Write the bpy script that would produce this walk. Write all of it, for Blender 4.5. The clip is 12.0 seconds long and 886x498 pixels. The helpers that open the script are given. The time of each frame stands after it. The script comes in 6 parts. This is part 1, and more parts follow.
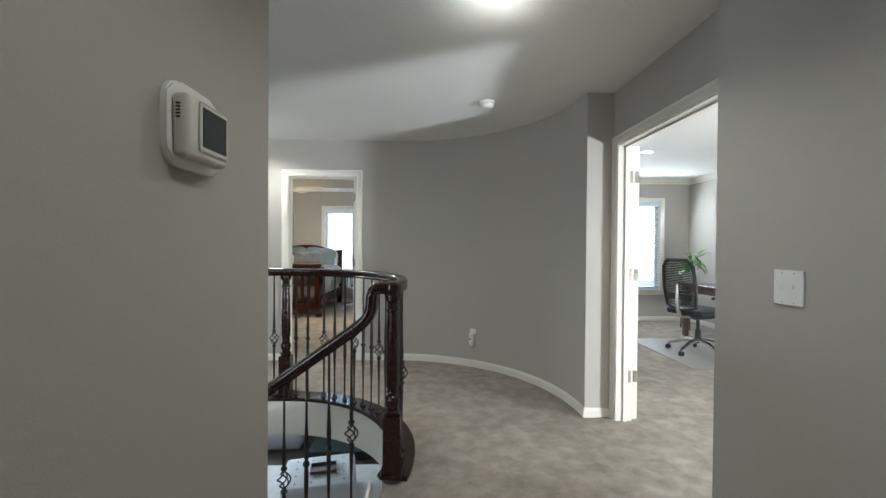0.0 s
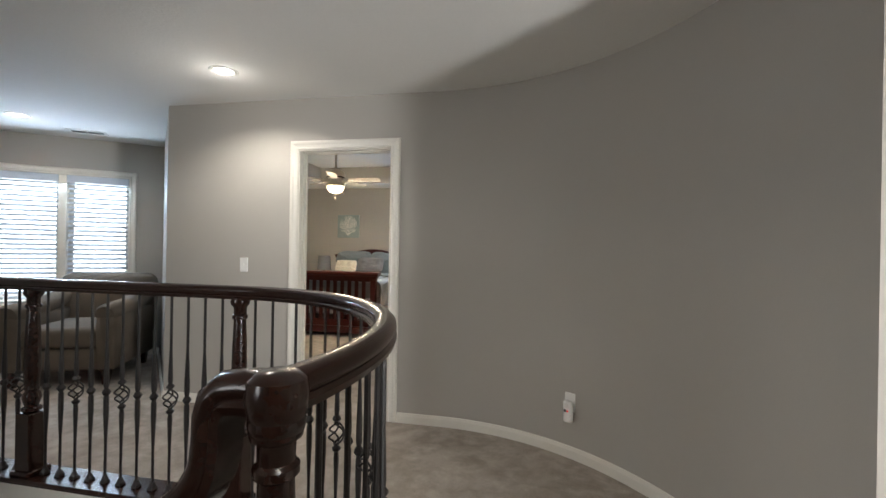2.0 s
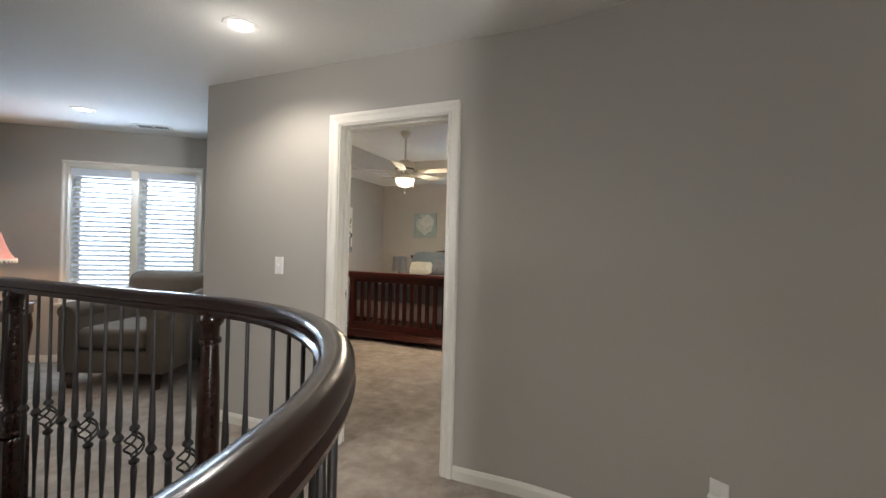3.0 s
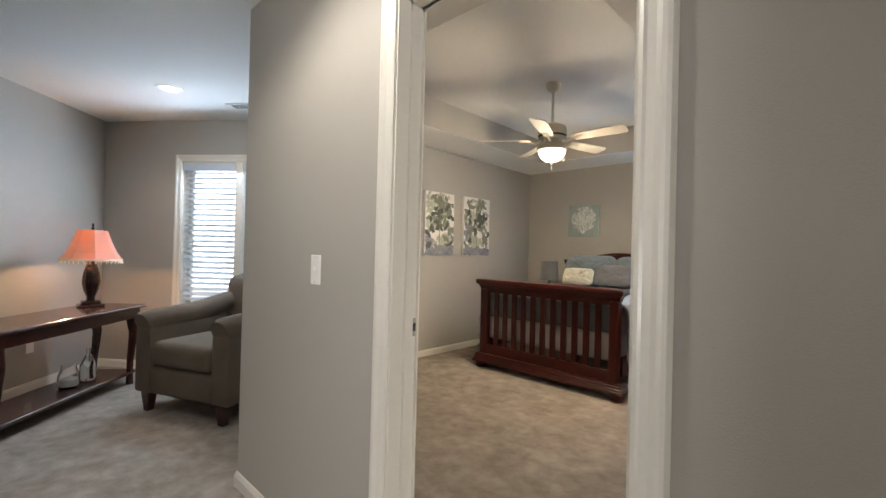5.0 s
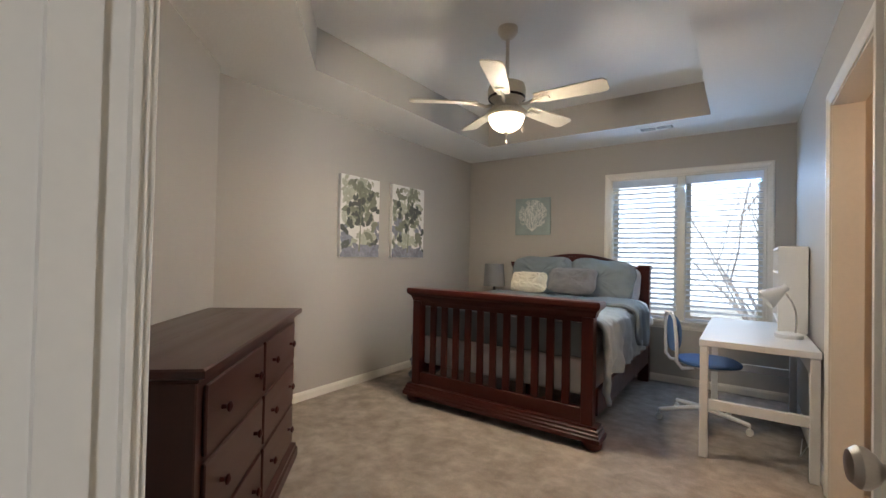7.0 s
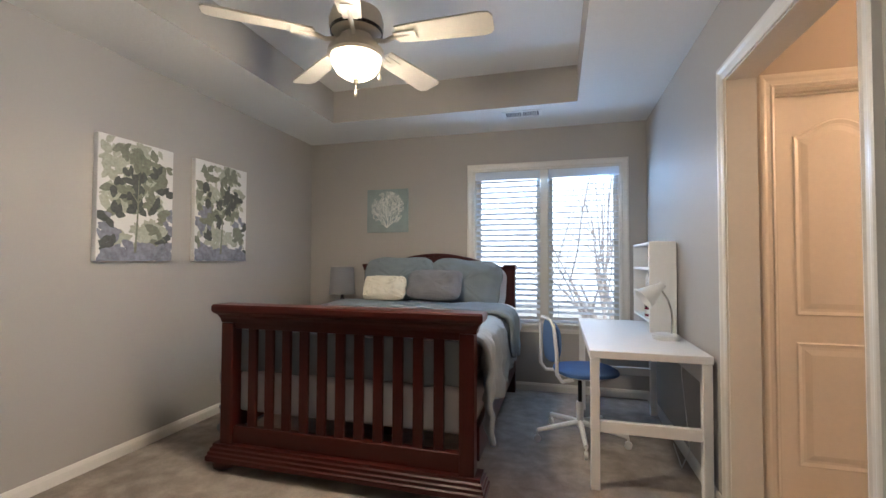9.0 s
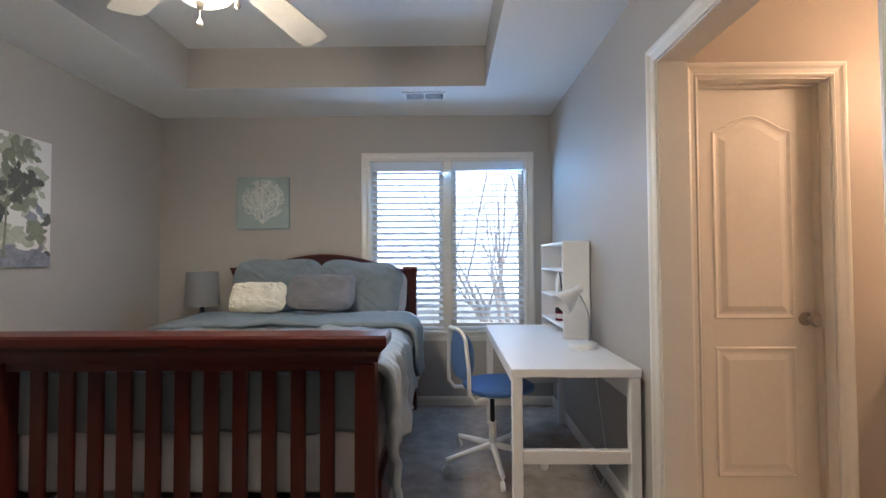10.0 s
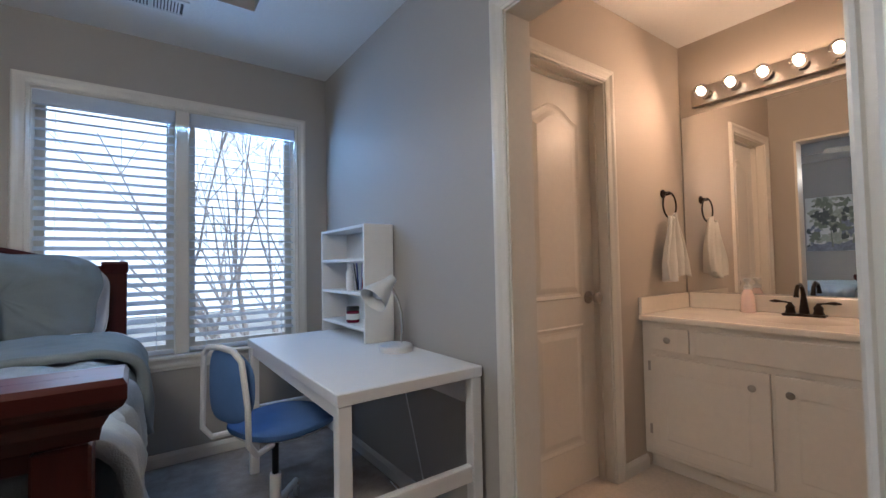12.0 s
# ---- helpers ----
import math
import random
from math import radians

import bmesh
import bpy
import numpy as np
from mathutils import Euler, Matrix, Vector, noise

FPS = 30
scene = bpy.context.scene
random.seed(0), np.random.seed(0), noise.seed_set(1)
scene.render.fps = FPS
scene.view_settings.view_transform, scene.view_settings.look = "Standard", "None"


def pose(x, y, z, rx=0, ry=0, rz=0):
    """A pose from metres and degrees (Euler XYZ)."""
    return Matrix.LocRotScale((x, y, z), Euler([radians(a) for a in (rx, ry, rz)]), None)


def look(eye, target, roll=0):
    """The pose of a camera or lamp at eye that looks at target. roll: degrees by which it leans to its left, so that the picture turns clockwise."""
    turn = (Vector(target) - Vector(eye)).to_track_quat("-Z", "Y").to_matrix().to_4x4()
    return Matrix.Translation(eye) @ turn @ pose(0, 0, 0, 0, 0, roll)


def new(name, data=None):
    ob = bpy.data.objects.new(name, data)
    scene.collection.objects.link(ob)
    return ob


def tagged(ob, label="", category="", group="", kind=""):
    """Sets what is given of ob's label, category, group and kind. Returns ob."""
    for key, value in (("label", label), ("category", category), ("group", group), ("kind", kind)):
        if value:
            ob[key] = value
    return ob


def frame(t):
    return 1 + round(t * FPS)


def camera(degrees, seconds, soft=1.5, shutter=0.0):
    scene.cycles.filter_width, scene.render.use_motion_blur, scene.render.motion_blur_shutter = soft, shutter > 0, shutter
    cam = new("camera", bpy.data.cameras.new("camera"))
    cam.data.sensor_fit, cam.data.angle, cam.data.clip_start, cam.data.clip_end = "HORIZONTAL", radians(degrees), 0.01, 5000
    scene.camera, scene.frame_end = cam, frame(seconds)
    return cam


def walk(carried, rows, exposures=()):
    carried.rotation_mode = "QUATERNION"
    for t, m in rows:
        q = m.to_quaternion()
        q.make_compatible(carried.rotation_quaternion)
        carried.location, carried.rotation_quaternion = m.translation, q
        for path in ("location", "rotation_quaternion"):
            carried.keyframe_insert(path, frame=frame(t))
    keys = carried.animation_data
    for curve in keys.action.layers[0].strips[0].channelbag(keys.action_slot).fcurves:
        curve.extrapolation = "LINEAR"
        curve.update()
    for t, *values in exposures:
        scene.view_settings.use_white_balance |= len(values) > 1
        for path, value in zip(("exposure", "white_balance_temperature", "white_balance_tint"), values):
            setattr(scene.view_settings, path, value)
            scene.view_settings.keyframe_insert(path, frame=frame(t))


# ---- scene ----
cam = camera(92.3, 12.0)
PATH = [
    (0, (0.634, 0.193, 1.298), (0.703, 2.191, 1.275), 0.4),
    (0.5, (0.68, 0.663, 1.305), (0.696, 2.663, 1.295), 0.6),
    (1, (0.737, 1.109, 1.307), (0.641, 3.106, 1.298), 0.7),
    (1.5, (0.772, 1.503, 1.278), (0.556, 3.491, 1.289), 1.0),
    (2, (0.819, 1.915, 1.286), (0.44, 3.879, 1.288), 1.0),
    (2.5, (0.809, 2.367, 1.296), (0.221, 4.278, 1.287), 1.3),
    (3, (0.75, 2.742, 1.269), (-0.031, 4.583, 1.273), 1.5),
    (3.5, (0.687, 3.12, 1.279), (-0.31, 4.854, 1.274), 1.6),
    (3.7, (0.64, 3.241, 1.278), (-0.43, 4.93, 1.256), 1.3),
    (5.3, (0.02, 4.255, 1.21), (-1.383, 5.68, 1.235), 1.6),
    (5.5, (-0.051, 4.348, 1.21), (-1.452, 5.775, 1.238), 1.6),
    (6, (-0.211, 4.583, 1.213), (-1.566, 6.054, 1.237), 1.6),
    (6.5, (-0.351, 4.768, 1.214), (-1.615, 6.317, 1.239), 1.4),
    (8.5, (-0.852, 5.429, 1.197), (-1.564, 7.297, 1.251), 0.5),
    (9, (-0.878, 5.654, 1.191), (-1.401, 7.583, 1.248), 0.2),
    (9.5, (-0.915, 5.896, 1.199), (-1.211, 7.873, 1.255), -0.0),
    (10, (-1.003, 6.117, 1.214), (-1.025, 8.116, 1.265), -0.3),
    (10.5, (-1.03, 6.326, 1.171), (-0.736, 8.303, 1.231), -0.4),
    (11, (-1.055, 6.525, 1.158), (-0.446, 8.428, 1.217), -0.7),
    (11.5, (-1.126, 6.67, 1.145), (-0.223, 8.454, 1.206), -0.9),
    (12, (-1.213, 6.78, 1.119), (-0.049, 8.405, 1.186), -1.1),
]
# stops, white balance and tint along the walk
EXPOSURES = [(0.0, 0.50, 6050, 4), (1.5, 0.38, 6500, 8), (3.0, 0.30, 6700, 11), (5.5, 0.25, 6850, 11), (6.5, 0.0, 6500, 12), (8.5, 0.10, 6250, 14), (10.0, 0.0, 5850, 13), (10.5, -0.10, 5650, 13), (12.0, -0.58, 5450, 13)]
walk(cam, [(t, look(eye, target, roll)) for t, eye, target, roll in PATH], EXPOSURES)

# ---- world and light ----
world = bpy.data.worlds.new("world")
scene.world = world
world.use_nodes = True
sky = world.node_tree.nodes.new("ShaderNodeTexSky")
sky.sky_type, sky.sun_disc = "NISHITA", False
sky.sun_elevation, sky.sun_rotation = radians(38), radians(160)
world.node_tree.links.new(sky.outputs[0], world.node_tree.nodes["Background"].inputs[0])
world.node_tree.nodes["Background"].inputs[1].default_value = 0.15
sun = bpy.data.lights.new("sun", "SUN")
sun.energy, sun.angle, sun.color = 3.0, radians(0.5), (1, 0.95, 0.87)
new("sun", sun).matrix_world = look((0, 0, 0), (-0.27, 0.74, -0.62))


def area(name, eye, target, sx, sy, watts, colour, shape="RECTANGLE"):
    d = bpy.data.lights.new(name, "AREA")
    d.shape, d.size, d.size_y, d.energy, d.color = shape, sx, sy, watts, colour
    ob = new(name, d)
    ob.matrix_world = look(eye, target)
    return ob


def point(name, eye, watts, colour, r=0.03):
    d = bpy.data.lights.new(name, "POINT")
    d.energy, d.color, d.shadow_soft_size = watts, colour, r
    ob = new(name, d)
    ob.location = eye
    return ob


def spot(name, eye, watts, colour, degrees=120, r=0.05):
    d = bpy.data.lights.new(name, "SPOT")
    d.energy, d.color, d.shadow_soft_size, d.spot_size, d.spot_blend = watts, colour, r, radians(degrees), 0.6
    ob = new(name, d)
    ob.location = eye
    return ob


WARM, COOL, DAY = (1.0, 0.80, 0.56), (1.0, 0.96, 0.90), (0.72, 0.85, 1.0)
# the one at (1.05, 0.55) is unseen, added to brighten the hall walls
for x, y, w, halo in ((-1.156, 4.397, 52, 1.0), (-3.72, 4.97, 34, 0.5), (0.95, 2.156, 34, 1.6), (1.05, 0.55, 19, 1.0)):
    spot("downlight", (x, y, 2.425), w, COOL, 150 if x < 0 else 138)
    # extra point hung below the lens, only to lighten the ceiling around it
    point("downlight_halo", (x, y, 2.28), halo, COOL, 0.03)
spot("fan_bulb", (-1.785, 7.44, 2.075), 50, (1.0, 0.84, 0.62), 174, 0.14).data.spot_blend = 0.15
point("fan_bowl_glow", (-1.785, 7.44, 2.085), 52, (1.0, 0.87, 0.68), 0.1)
point("table_lamp_bulb", (-4.43, 4.62, 1.115), 14, (1.0, 0.60, 0.34), 0.03)
for i in range(5):
    point("vanity_bulb", (1.435, 7.88 - 0.15 * i, 2.09), 0.3 if i == 0 else 1.2, (1.0, 0.58, 0.31), 0.012)
    sp_ = spot("vanity_bulb_front", (1.430, 7.88 - 0.15 * i, 2.09), 9.5, (1.0, 0.60, 0.33), 178, 0.014)
    sp_.data.energy = 2.0 if i == 0 else 11.5
    sp_.matrix_world = look((1.430, 7.88 - 0.15 * i, 2.09), (0.4, 7.7 - 0.15 * i, 1.6))
# low source traced back from the beam on the hall ceiling
area("office_window_light", (5.12, 0.62, 0.64), (1.8, 3.0, 2.1), 0.40, 0.28, 180, (0.95, 0.97, 1.0))
area("office_north_light", (4.175, 7.412, 1.955), (4.0, 4.0, 0.7), 0.9, 0.03, 28, (0.9, 0.95, 1.0))
# added fill for landing and stairwell; no window is known on that side
area("stair_fill_light", (-3.2, -1.4, 1.2), (-2.0, 3.0, 1.6), 1.6, 1.6, 50, (0.95, 0.97, 1.0))
area("bedroom_window_light", (-1.003, 9.702, 1.955), (-0.9, 6.6, 0.3), 1.26, 0.03, 14, (0.32, 0.60, 1.0))
area("loft_window_light", (-4.115, 5.660, 1.935), (-2.9, 4.07, 1.0), 1.12, 0.03, 24, (0.55, 0.75, 1.0))
# added lamp floating in the room below, in place of its daylight
area("great_room_fill", (-3.5, 9.3, -1.2), (-2, 6, -2.7), 3.0, 1.6, 55, DAY)


# ---- materials ----
def mat(name, colour, rough=0.6, metal=0.0, var=0.12, scale=6.0, fine=180.0, bump=0.0, bscale=None, stretch=(1, 1, 1), spec=0.5, coat=0.0, big=0.5):
    """Principled surface with colour noise at two scales and a fine relief."""
    m = bpy.data.materials.new(name)
    m.use_nodes = True
    t = m.node_tree
    b = t.nodes["Principled BSDF"]
    b.inputs["Roughness"].default_value, b.inputs["Metallic"].default_value = rough, metal
    b.inputs["Specular IOR Level"].default_value, b.inputs["Coat Weight"].default_value = spec, coat
    co = t.nodes.new("ShaderNodeTexCoord")
    mp = t.nodes.new("ShaderNodeMapping")
    mp.inputs["Scale"].default_value = stretch
    t.links.new(co.outputs["Object"], mp.inputs["Vector"])

    def noise_node(sc, detail):
        n = t.nodes.new("ShaderNodeTexNoise")
        n.inputs["Scale"].default_value, n.inputs["Detail"].default_value = sc, detail
        t.links.new(mp.outputs["Vector"], n.inputs["Vector"])
        return n

    n1, n2 = noise_node(scale, 4), noise_node(fine, 2)
    add = t.nodes.new("ShaderNodeMix")
    add.data_type = "FLOAT"
    add.inputs["Factor"].default_value = big
    t.links.new(n2.outputs["Fac"], add.inputs[2])
    t.links.new(n1.outputs["Fac"], add.inputs[3])
    ramp = t.nodes.new("ShaderNodeValToRGB")
    ramp.color_ramp.elements[0].position, ramp.color_ramp.elements[1].position = 0.3, 0.7
    ramp.color_ramp.elements[0].color = (*[c * (1 - var) for c in colour], 1)
    ramp.color_ramp.elements[1].color = (*[min(1, c * (1 + var)) for c in colour], 1)
    t.links.new(add.outputs[0], ramp.inputs["Fac"])
    t.links.new(ramp.outputs["Color"], b.inputs["Base Color"])
    rr = t.nodes.new("ShaderNodeMapRange")
    rr.inputs["To Min"].default_value, rr.inputs["To Max"].default_value = max(0.02, rough - 0.08), min(1, rough + 0.08)
    t.links.new(n1.outputs["Fac"], rr.inputs["Value"])
    t.links.new(rr.outputs["Result"], b.inputs["Roughness"])
    if bump:
        bp = t.nodes.new("ShaderNodeBump")
        bp.inputs["Strength"].default_value, bp.inputs["Distance"].default_value = bump, 0.004
        src = n2 if bscale is None else noise_node(bscale, 3)
        t.links.new(src.outputs["Fac"], bp.inputs["Height"])
        t.links.new(bp.outputs["Normal"], b.inputs["Normal"])
    return m


def wrinkled(m, scale, depth):
    """Adds creases of a hand's width to a cloth, under its weave."""
    t = m.node_tree
    b = t.nodes["Principled BSDF"]
    co = t.nodes.new("ShaderNodeTexCoord")
    n = t.nodes.new("ShaderNodeTexNoise")
    n.noise_type = "RIDGED_MULTIFRACTAL"
    n.inputs["Scale"].default_value, n.inputs["Detail"].default_value, n.inputs["Distortion"].default_value = scale, 3, 0.8
    t.links.new(co.outputs["Object"], n.inputs["Vector"])
    bp = t.nodes.new("ShaderNodeBump")
    bp.inputs["Strength"].default_value, bp.inputs["Distance"].default_value = 0.55, depth
    t.links.new(n.outputs["Fac"], bp.inputs["Height"])
    old = b.inputs["Normal"].links[0].from_socket
    t.links.new(bp.outputs["Normal"], old.node.inputs["Normal"])
    return m


def glow(name, colour, strength):
    m = bpy.data.materials.new(name)
    m.use_nodes = True
    b = m.node_tree.nodes["Principled BSDF"]
    b.inputs["Base Color"].default_value = (*colour, 1)
    b.inputs["Emission Color"].default_value = (*colour, 1)
    b.inputs["Emission Strength"].default_value = strength
    return m


def glass(name, colour=(1, 1, 1), rough=0.0):
    m = bpy.data.materials.new(name)
    m.use_nodes = True
    b = m.node_tree.nodes["Principled BSDF"]
    b.inputs["Base Color"].default_value = (*colour, 1)
    b.inputs["Roughness"].default_value = rough
    b.inputs["Transmission Weight"].default_value = 1
    return m


def carpet(name, colour):
    """Cut pile: brushed patches with ragged edges over fine tufts."""
    m = mat(name, colour, 0.95, var=0.16, scale=9, fine=150, bump=1.0, bscale=150, spec=0.1, big=0.4)
    t = m.node_tree
    b = t.nodes["Principled BSDF"]
    co = t.nodes.new("ShaderNodeTexCoord")

    def patches(sc, lo, hi, dark, light, warp):
        n = t.nodes.new("ShaderNodeTexNoise")
        n.inputs["Scale"].default_value, n.inputs["Detail"].default_value = sc, 9
        n.inputs["Roughness"].default_value, n.inputs["Distortion"].default_value = 0.68, warp
        t.links.new(co.outputs["Object"], n.inputs["Vector"])
        rr = t.nodes.new("ShaderNodeMapRange")
        rr.inputs["From Min"].default_value, rr.inputs["From Max"].default_value = lo, hi
        rr.inputs["To Min"].default_value, rr.inputs["To Max"].default_value = dark, light
        t.links.new(n.outputs["Fac"], rr.inputs["Value"])
        return rr.outputs["Result"]

    mul = t.nodes.new("ShaderNodeMath")
    mul.operation = "MULTIPLY"
    t.links.new(patches(2.6, 0.40, 0.60, 0.87, 1.07, 0.5), mul.inputs[0])
    t.links.new(patches(9.0, 0.38, 0.62, 0.86, 1.09, 0.3), mul.inputs[1])
    sc_ = t.nodes.new("ShaderNodeVectorMath")
    sc_.operation = "SCALE"
    src = b.inputs["Base Color"].links[0].from_socket
    t.links.new(src, sc_.inputs[0])
    t.links.new(mul.outputs[0], sc_.inputs["Scale"])
    t.links.new(sc_.outputs[0], b.inputs["Base Color"])
    return m


GREY = mat("wall_paint", (0.405, 0.380, 0.341), 0.62, var=0.03, scale=1.3, fine=260, bump=0.12, spec=0.35)
BATHP = mat("bath_wall_paint", (0.50, 0.445, 0.375), 0.6, var=0.03, scale=1.3, fine=260, bump=0.12, spec=0.35)
CEIL = mat("ceiling_paint", (0.77, 0.76, 0.73), 0.85, var=0.025, scale=1.5, fine=90, bump=0.35, bscale=60)
TRIM = mat("trim_paint", (0.70, 0.668, 0.60), 0.32, var=0.03, scale=3, fine=60)
DOORP = mat("door_paint", (0.78, 0.745, 0.675), 0.40, var=0.03, scale=3, fine=40)
CARPET = carpet("carpet_pile", (0.345, 0.300, 0.260))
VINYL = mat("bath_vinyl", (0.62, 0.54, 0.45), 0.4, var=0.12, scale=9, fine=60)
WOOD = mat("dark_stained_wood", (0.022, 0.009, 0.006), 0.22, var=0.3, scale=5, fine=20, stretch=(3, 3, 3), spec=0.38, coat=0.1)
IRON = mat("black_iron", (0.010, 0.007, 0.006), 0.45, metal=0.0, var=0.4, fine=120, bump=0.15)
CHERRY = mat("cherry_wood", (0.050, 0.0074, 0.005), 0.34, var=0.18, scale=1.5, fine=9, stretch=(0.6, 9, 9), spec=0.3, coat=0.05)
CHERRYV = mat("cherry_wood_upright", (0.050, 0.0074, 0.005), 0.34, var=0.18, scale=1.5, fine=9, stretch=(9, 9, 0.6), spec=0.3, coat=0.05)
DRESSERM = mat("dresser_wood", (0.050, 0.014, 0.010), 0.34, var=0.12, scale=1.5, fine=12, stretch=(0.6, 9, 9), coat=0.1)
LINEN = mat("white_linen", (0.66, 0.65, 0.66), 0.9, var=0.06, scale=8, fine=300, bump=0.3)
SAGE = mat("sage_cotton", (0.185, 0.218, 0.232), 0.9, var=0.10, scale=7, fine=300, bump=0.3)
COMF = mat("pale_blue_cotton", (0.33, 0.385, 0.43), 0.85, var=0.09, scale=6, fine=260, bump=0.35)
GREYP = mat("grey_plush", (0.20, 0.20, 0.21), 0.95, var=0.16, scale=9, fine=240, bump=0.6)
FUR = mat("cream_faux_fur", (0.78, 0.73, 0.60), 0.95, var=0.05, scale=14, fine=160, bump=0.8, bscale=160)
WHITEM = mat("white_lacquer", (0.78, 0.77, 0.75), 0.42, var=0.02, fine=40)
WMETAL = mat("white_powder_coat", (0.72, 0.71, 0.69), 0.35, var=0.04, fine=90)
BLUE = mat("blue_fabric", (0.085, 0.17, 0.36), 0.9, var=0.16, scale=9, fine=380, bump=0.5)
BLACK = mat("black_plastic", (0.015, 0.015, 0.016), 0.4, var=0.2)
MESHB = mat("black_mesh", (0.016, 0.016, 0.018), 0.7, var=0.3, fine=400)
CHROME = mat("polished_metal", (0.62, 0.61, 0.60), 0.22, metal=1.0, var=0.05)
STEEL = mat("brushed_steel", (0.30, 0.285, 0.27), 0.36, metal=1.0, var=0.15, scale=20, fine=200)
NICKEL = mat("satin_nickel", (0.40, 0.365, 0.325), 0.3, metal=1.0, var=0.06)
for cloth, depth in ((SAGE, 0.016), (COMF, 0.020), (LINEN, 0.010)):
    wrinkled(cloth, 7.0, depth)
BRONZE = mat("oil_rubbed_bronze", (0.03, 0.022, 0.018), 0.3, metal=0.7, var=0.3)
PLASTIC = mat("white_plastic", (0.78, 0.77, 0.74), 0.35, var=0.02)
BEIGEPL = mat("beige_plastic", (0.62, 0.60, 0.54), 0.4, var=0.03)
SCREEN = mat("grey_screen", (0.05, 0.055, 0.06), 0.15, var=0.1)
OLIVE = mat("olive_chenille", (0.12, 0.094, 0.070), 0.95, var=0.22, scale=8, fine=260, bump=0.7)
MAHOG = mat("mahogany", (0.042, 0.012, 0.009), 0.24, var=0.3, scale=4, fine=35, stretch=(2, 6, 6), coat=0.4)
WALNUT = mat("brown_office_wood", (0.085, 0.048, 0.035), 0.35, var=0.3, scale=4, fine=40, stretch=(5, 1, 5))
FANW = mat("antique_white_enamel", (0.60, 0.55, 0.46), 0.4, var=0.06, fine=80)
LSHADE = mat("grey_lamp_shade", (0.22, 0.22, 0.225), 0.9, var=0.05, fine=300, bump=0.3)
TEAL = mat("teal_canvas", (0.29, 0.35, 0.34), 0.9, var=0.22, scale=6, fine=200, bump=0.3)
CANVAS = mat("pale_canvas", (0.72, 0.71, 0.68), 0.9, var=0.10, scale=5, fine=200, bump=0.3)
MARBLE = mat("cultured_marble", (0.78, 0.71, 0.61), 0.18, var=0.05, scale=4, fine=30)
CABINET = mat("cabinet_paint", (0.72, 0.66, 0.57), 0.38, var=0.03, fine=40)
TOWELM = mat("white_terry", (0.72, 0.71, 0.66), 0.95, var=0.08, fine=260, bump=0.9)
SLAT = mat("white_blind_slat", (0.74, 0.77, 0.81), 0.45, var=0.03, fine=40)
BARK = mat("bare_bark", (0.42, 0.38, 0.34), 0.9, var=0.3, fine=30, bump=0.5)
LEAF = mat("green_leaf", (0.06, 0.20, 0.03), 0.45, var=0.35, scale=12)
LAWN = mat("winter_lawn", (0.34, 0.33, 0.29), 0.95, var=0.25, scale=0.5, fine=12)
RUG = mat("white_shag", (0.62, 0.60, 0.57), 0.95, var=0.15, scale=8, fine=120, bump=1.0)
DARKFL = mat("dark_hardwood", (0.045, 0.028, 0.020), 0.3, var=0.4, scale=3, fine=30, stretch=(1, 8, 1))
GREENT = mat("dark_green_tile", (0.02, 0.035, 0.03), 0.2, var=0.3)
BOWL = glow("lit_glass_bowl", (1.0, 0.83, 0.58), 6.0)
BULB = glow("lit_bulb", (1.0, 0.80, 0.55), 9.0)
DISC = glow("lit_lens", (1.0, 0.95, 0.88), 9.0)
SHADER = mat("pink_lamp_shade", (0.62, 0.44, 0.36), 0.9, var=0.08, scale=6, fine=240, bump=0.2)
SKYM = glow("bright_sky", (0.80, 0.90, 1.0), 1.6)
CLEAR = glass("clear_glass")
PINK = mat("pink_soap", (0.84, 0.64, 0.57), 0.12, var=0.03)
t = SLAT.node_tree
tl_ = t.nodes.new("ShaderNodeBsdfTranslucent")
tl_.inputs["Color"].default_value = (0.84, 0.89, 0.95, 1)
mx_ = t.nodes.new("ShaderNodeMixShader")
mx_.inputs["Fac"].default_value = 0.6
t.links.new(t.nodes["Principled BSDF"].outputs[0], mx_.inputs[1])
t.links.new(tl_.outputs[0], mx_.inputs[2])
t.links.new(mx_.outputs[0], t.nodes["Material Output"].inputs["Surface"])
t = SHADER.node_tree
tl_ = t.nodes.new("ShaderNodeBsdfTranslucent")
tl_.inputs["Color"].default_value = (0.90, 0.50, 0.34, 1)
mx_ = t.nodes.new("ShaderNodeMixShader")
mx_.inputs["Fac"].default_value = 0.45
t.links.new(t.nodes["Principled BSDF"].outputs[0], mx_.inputs[1])
t.links.new(tl_.outputs[0], mx_.inputs[2])
t.links.new(mx_.outputs[0], t.nodes["Material Output"].inputs["Surface"])
MIRROR = mat("mirror_silver", (0.90, 0.90, 0.89), 0.02, metal=1.0, var=0.0)
t = MIRROR.node_tree
for l in list(t.links):
    if l.to_socket.name == "Roughness":
        t.links.remove(l)
t.nodes["Principled BSDF"].inputs["Roughness"].default_value = 0.005


# ---- mesh tools ----
def box(bm, x0, x1, y0, y1, z0, z1, m=None):
    v = [bm.verts.new((x, y, z)) for z in (z0, z1) for y in (y0, y1) for x in (x0, x1)]
    if m is not None:
        for w in v:
            w.co = m @ w.co
    for f in ((0, 2, 3, 1), (4, 5, 7, 6), (0, 1, 5, 4), (2, 6, 7, 3), (0, 4, 6, 2), (1, 3, 7, 5)):
        bm.faces.new([v[i] for i in f])
    return bm


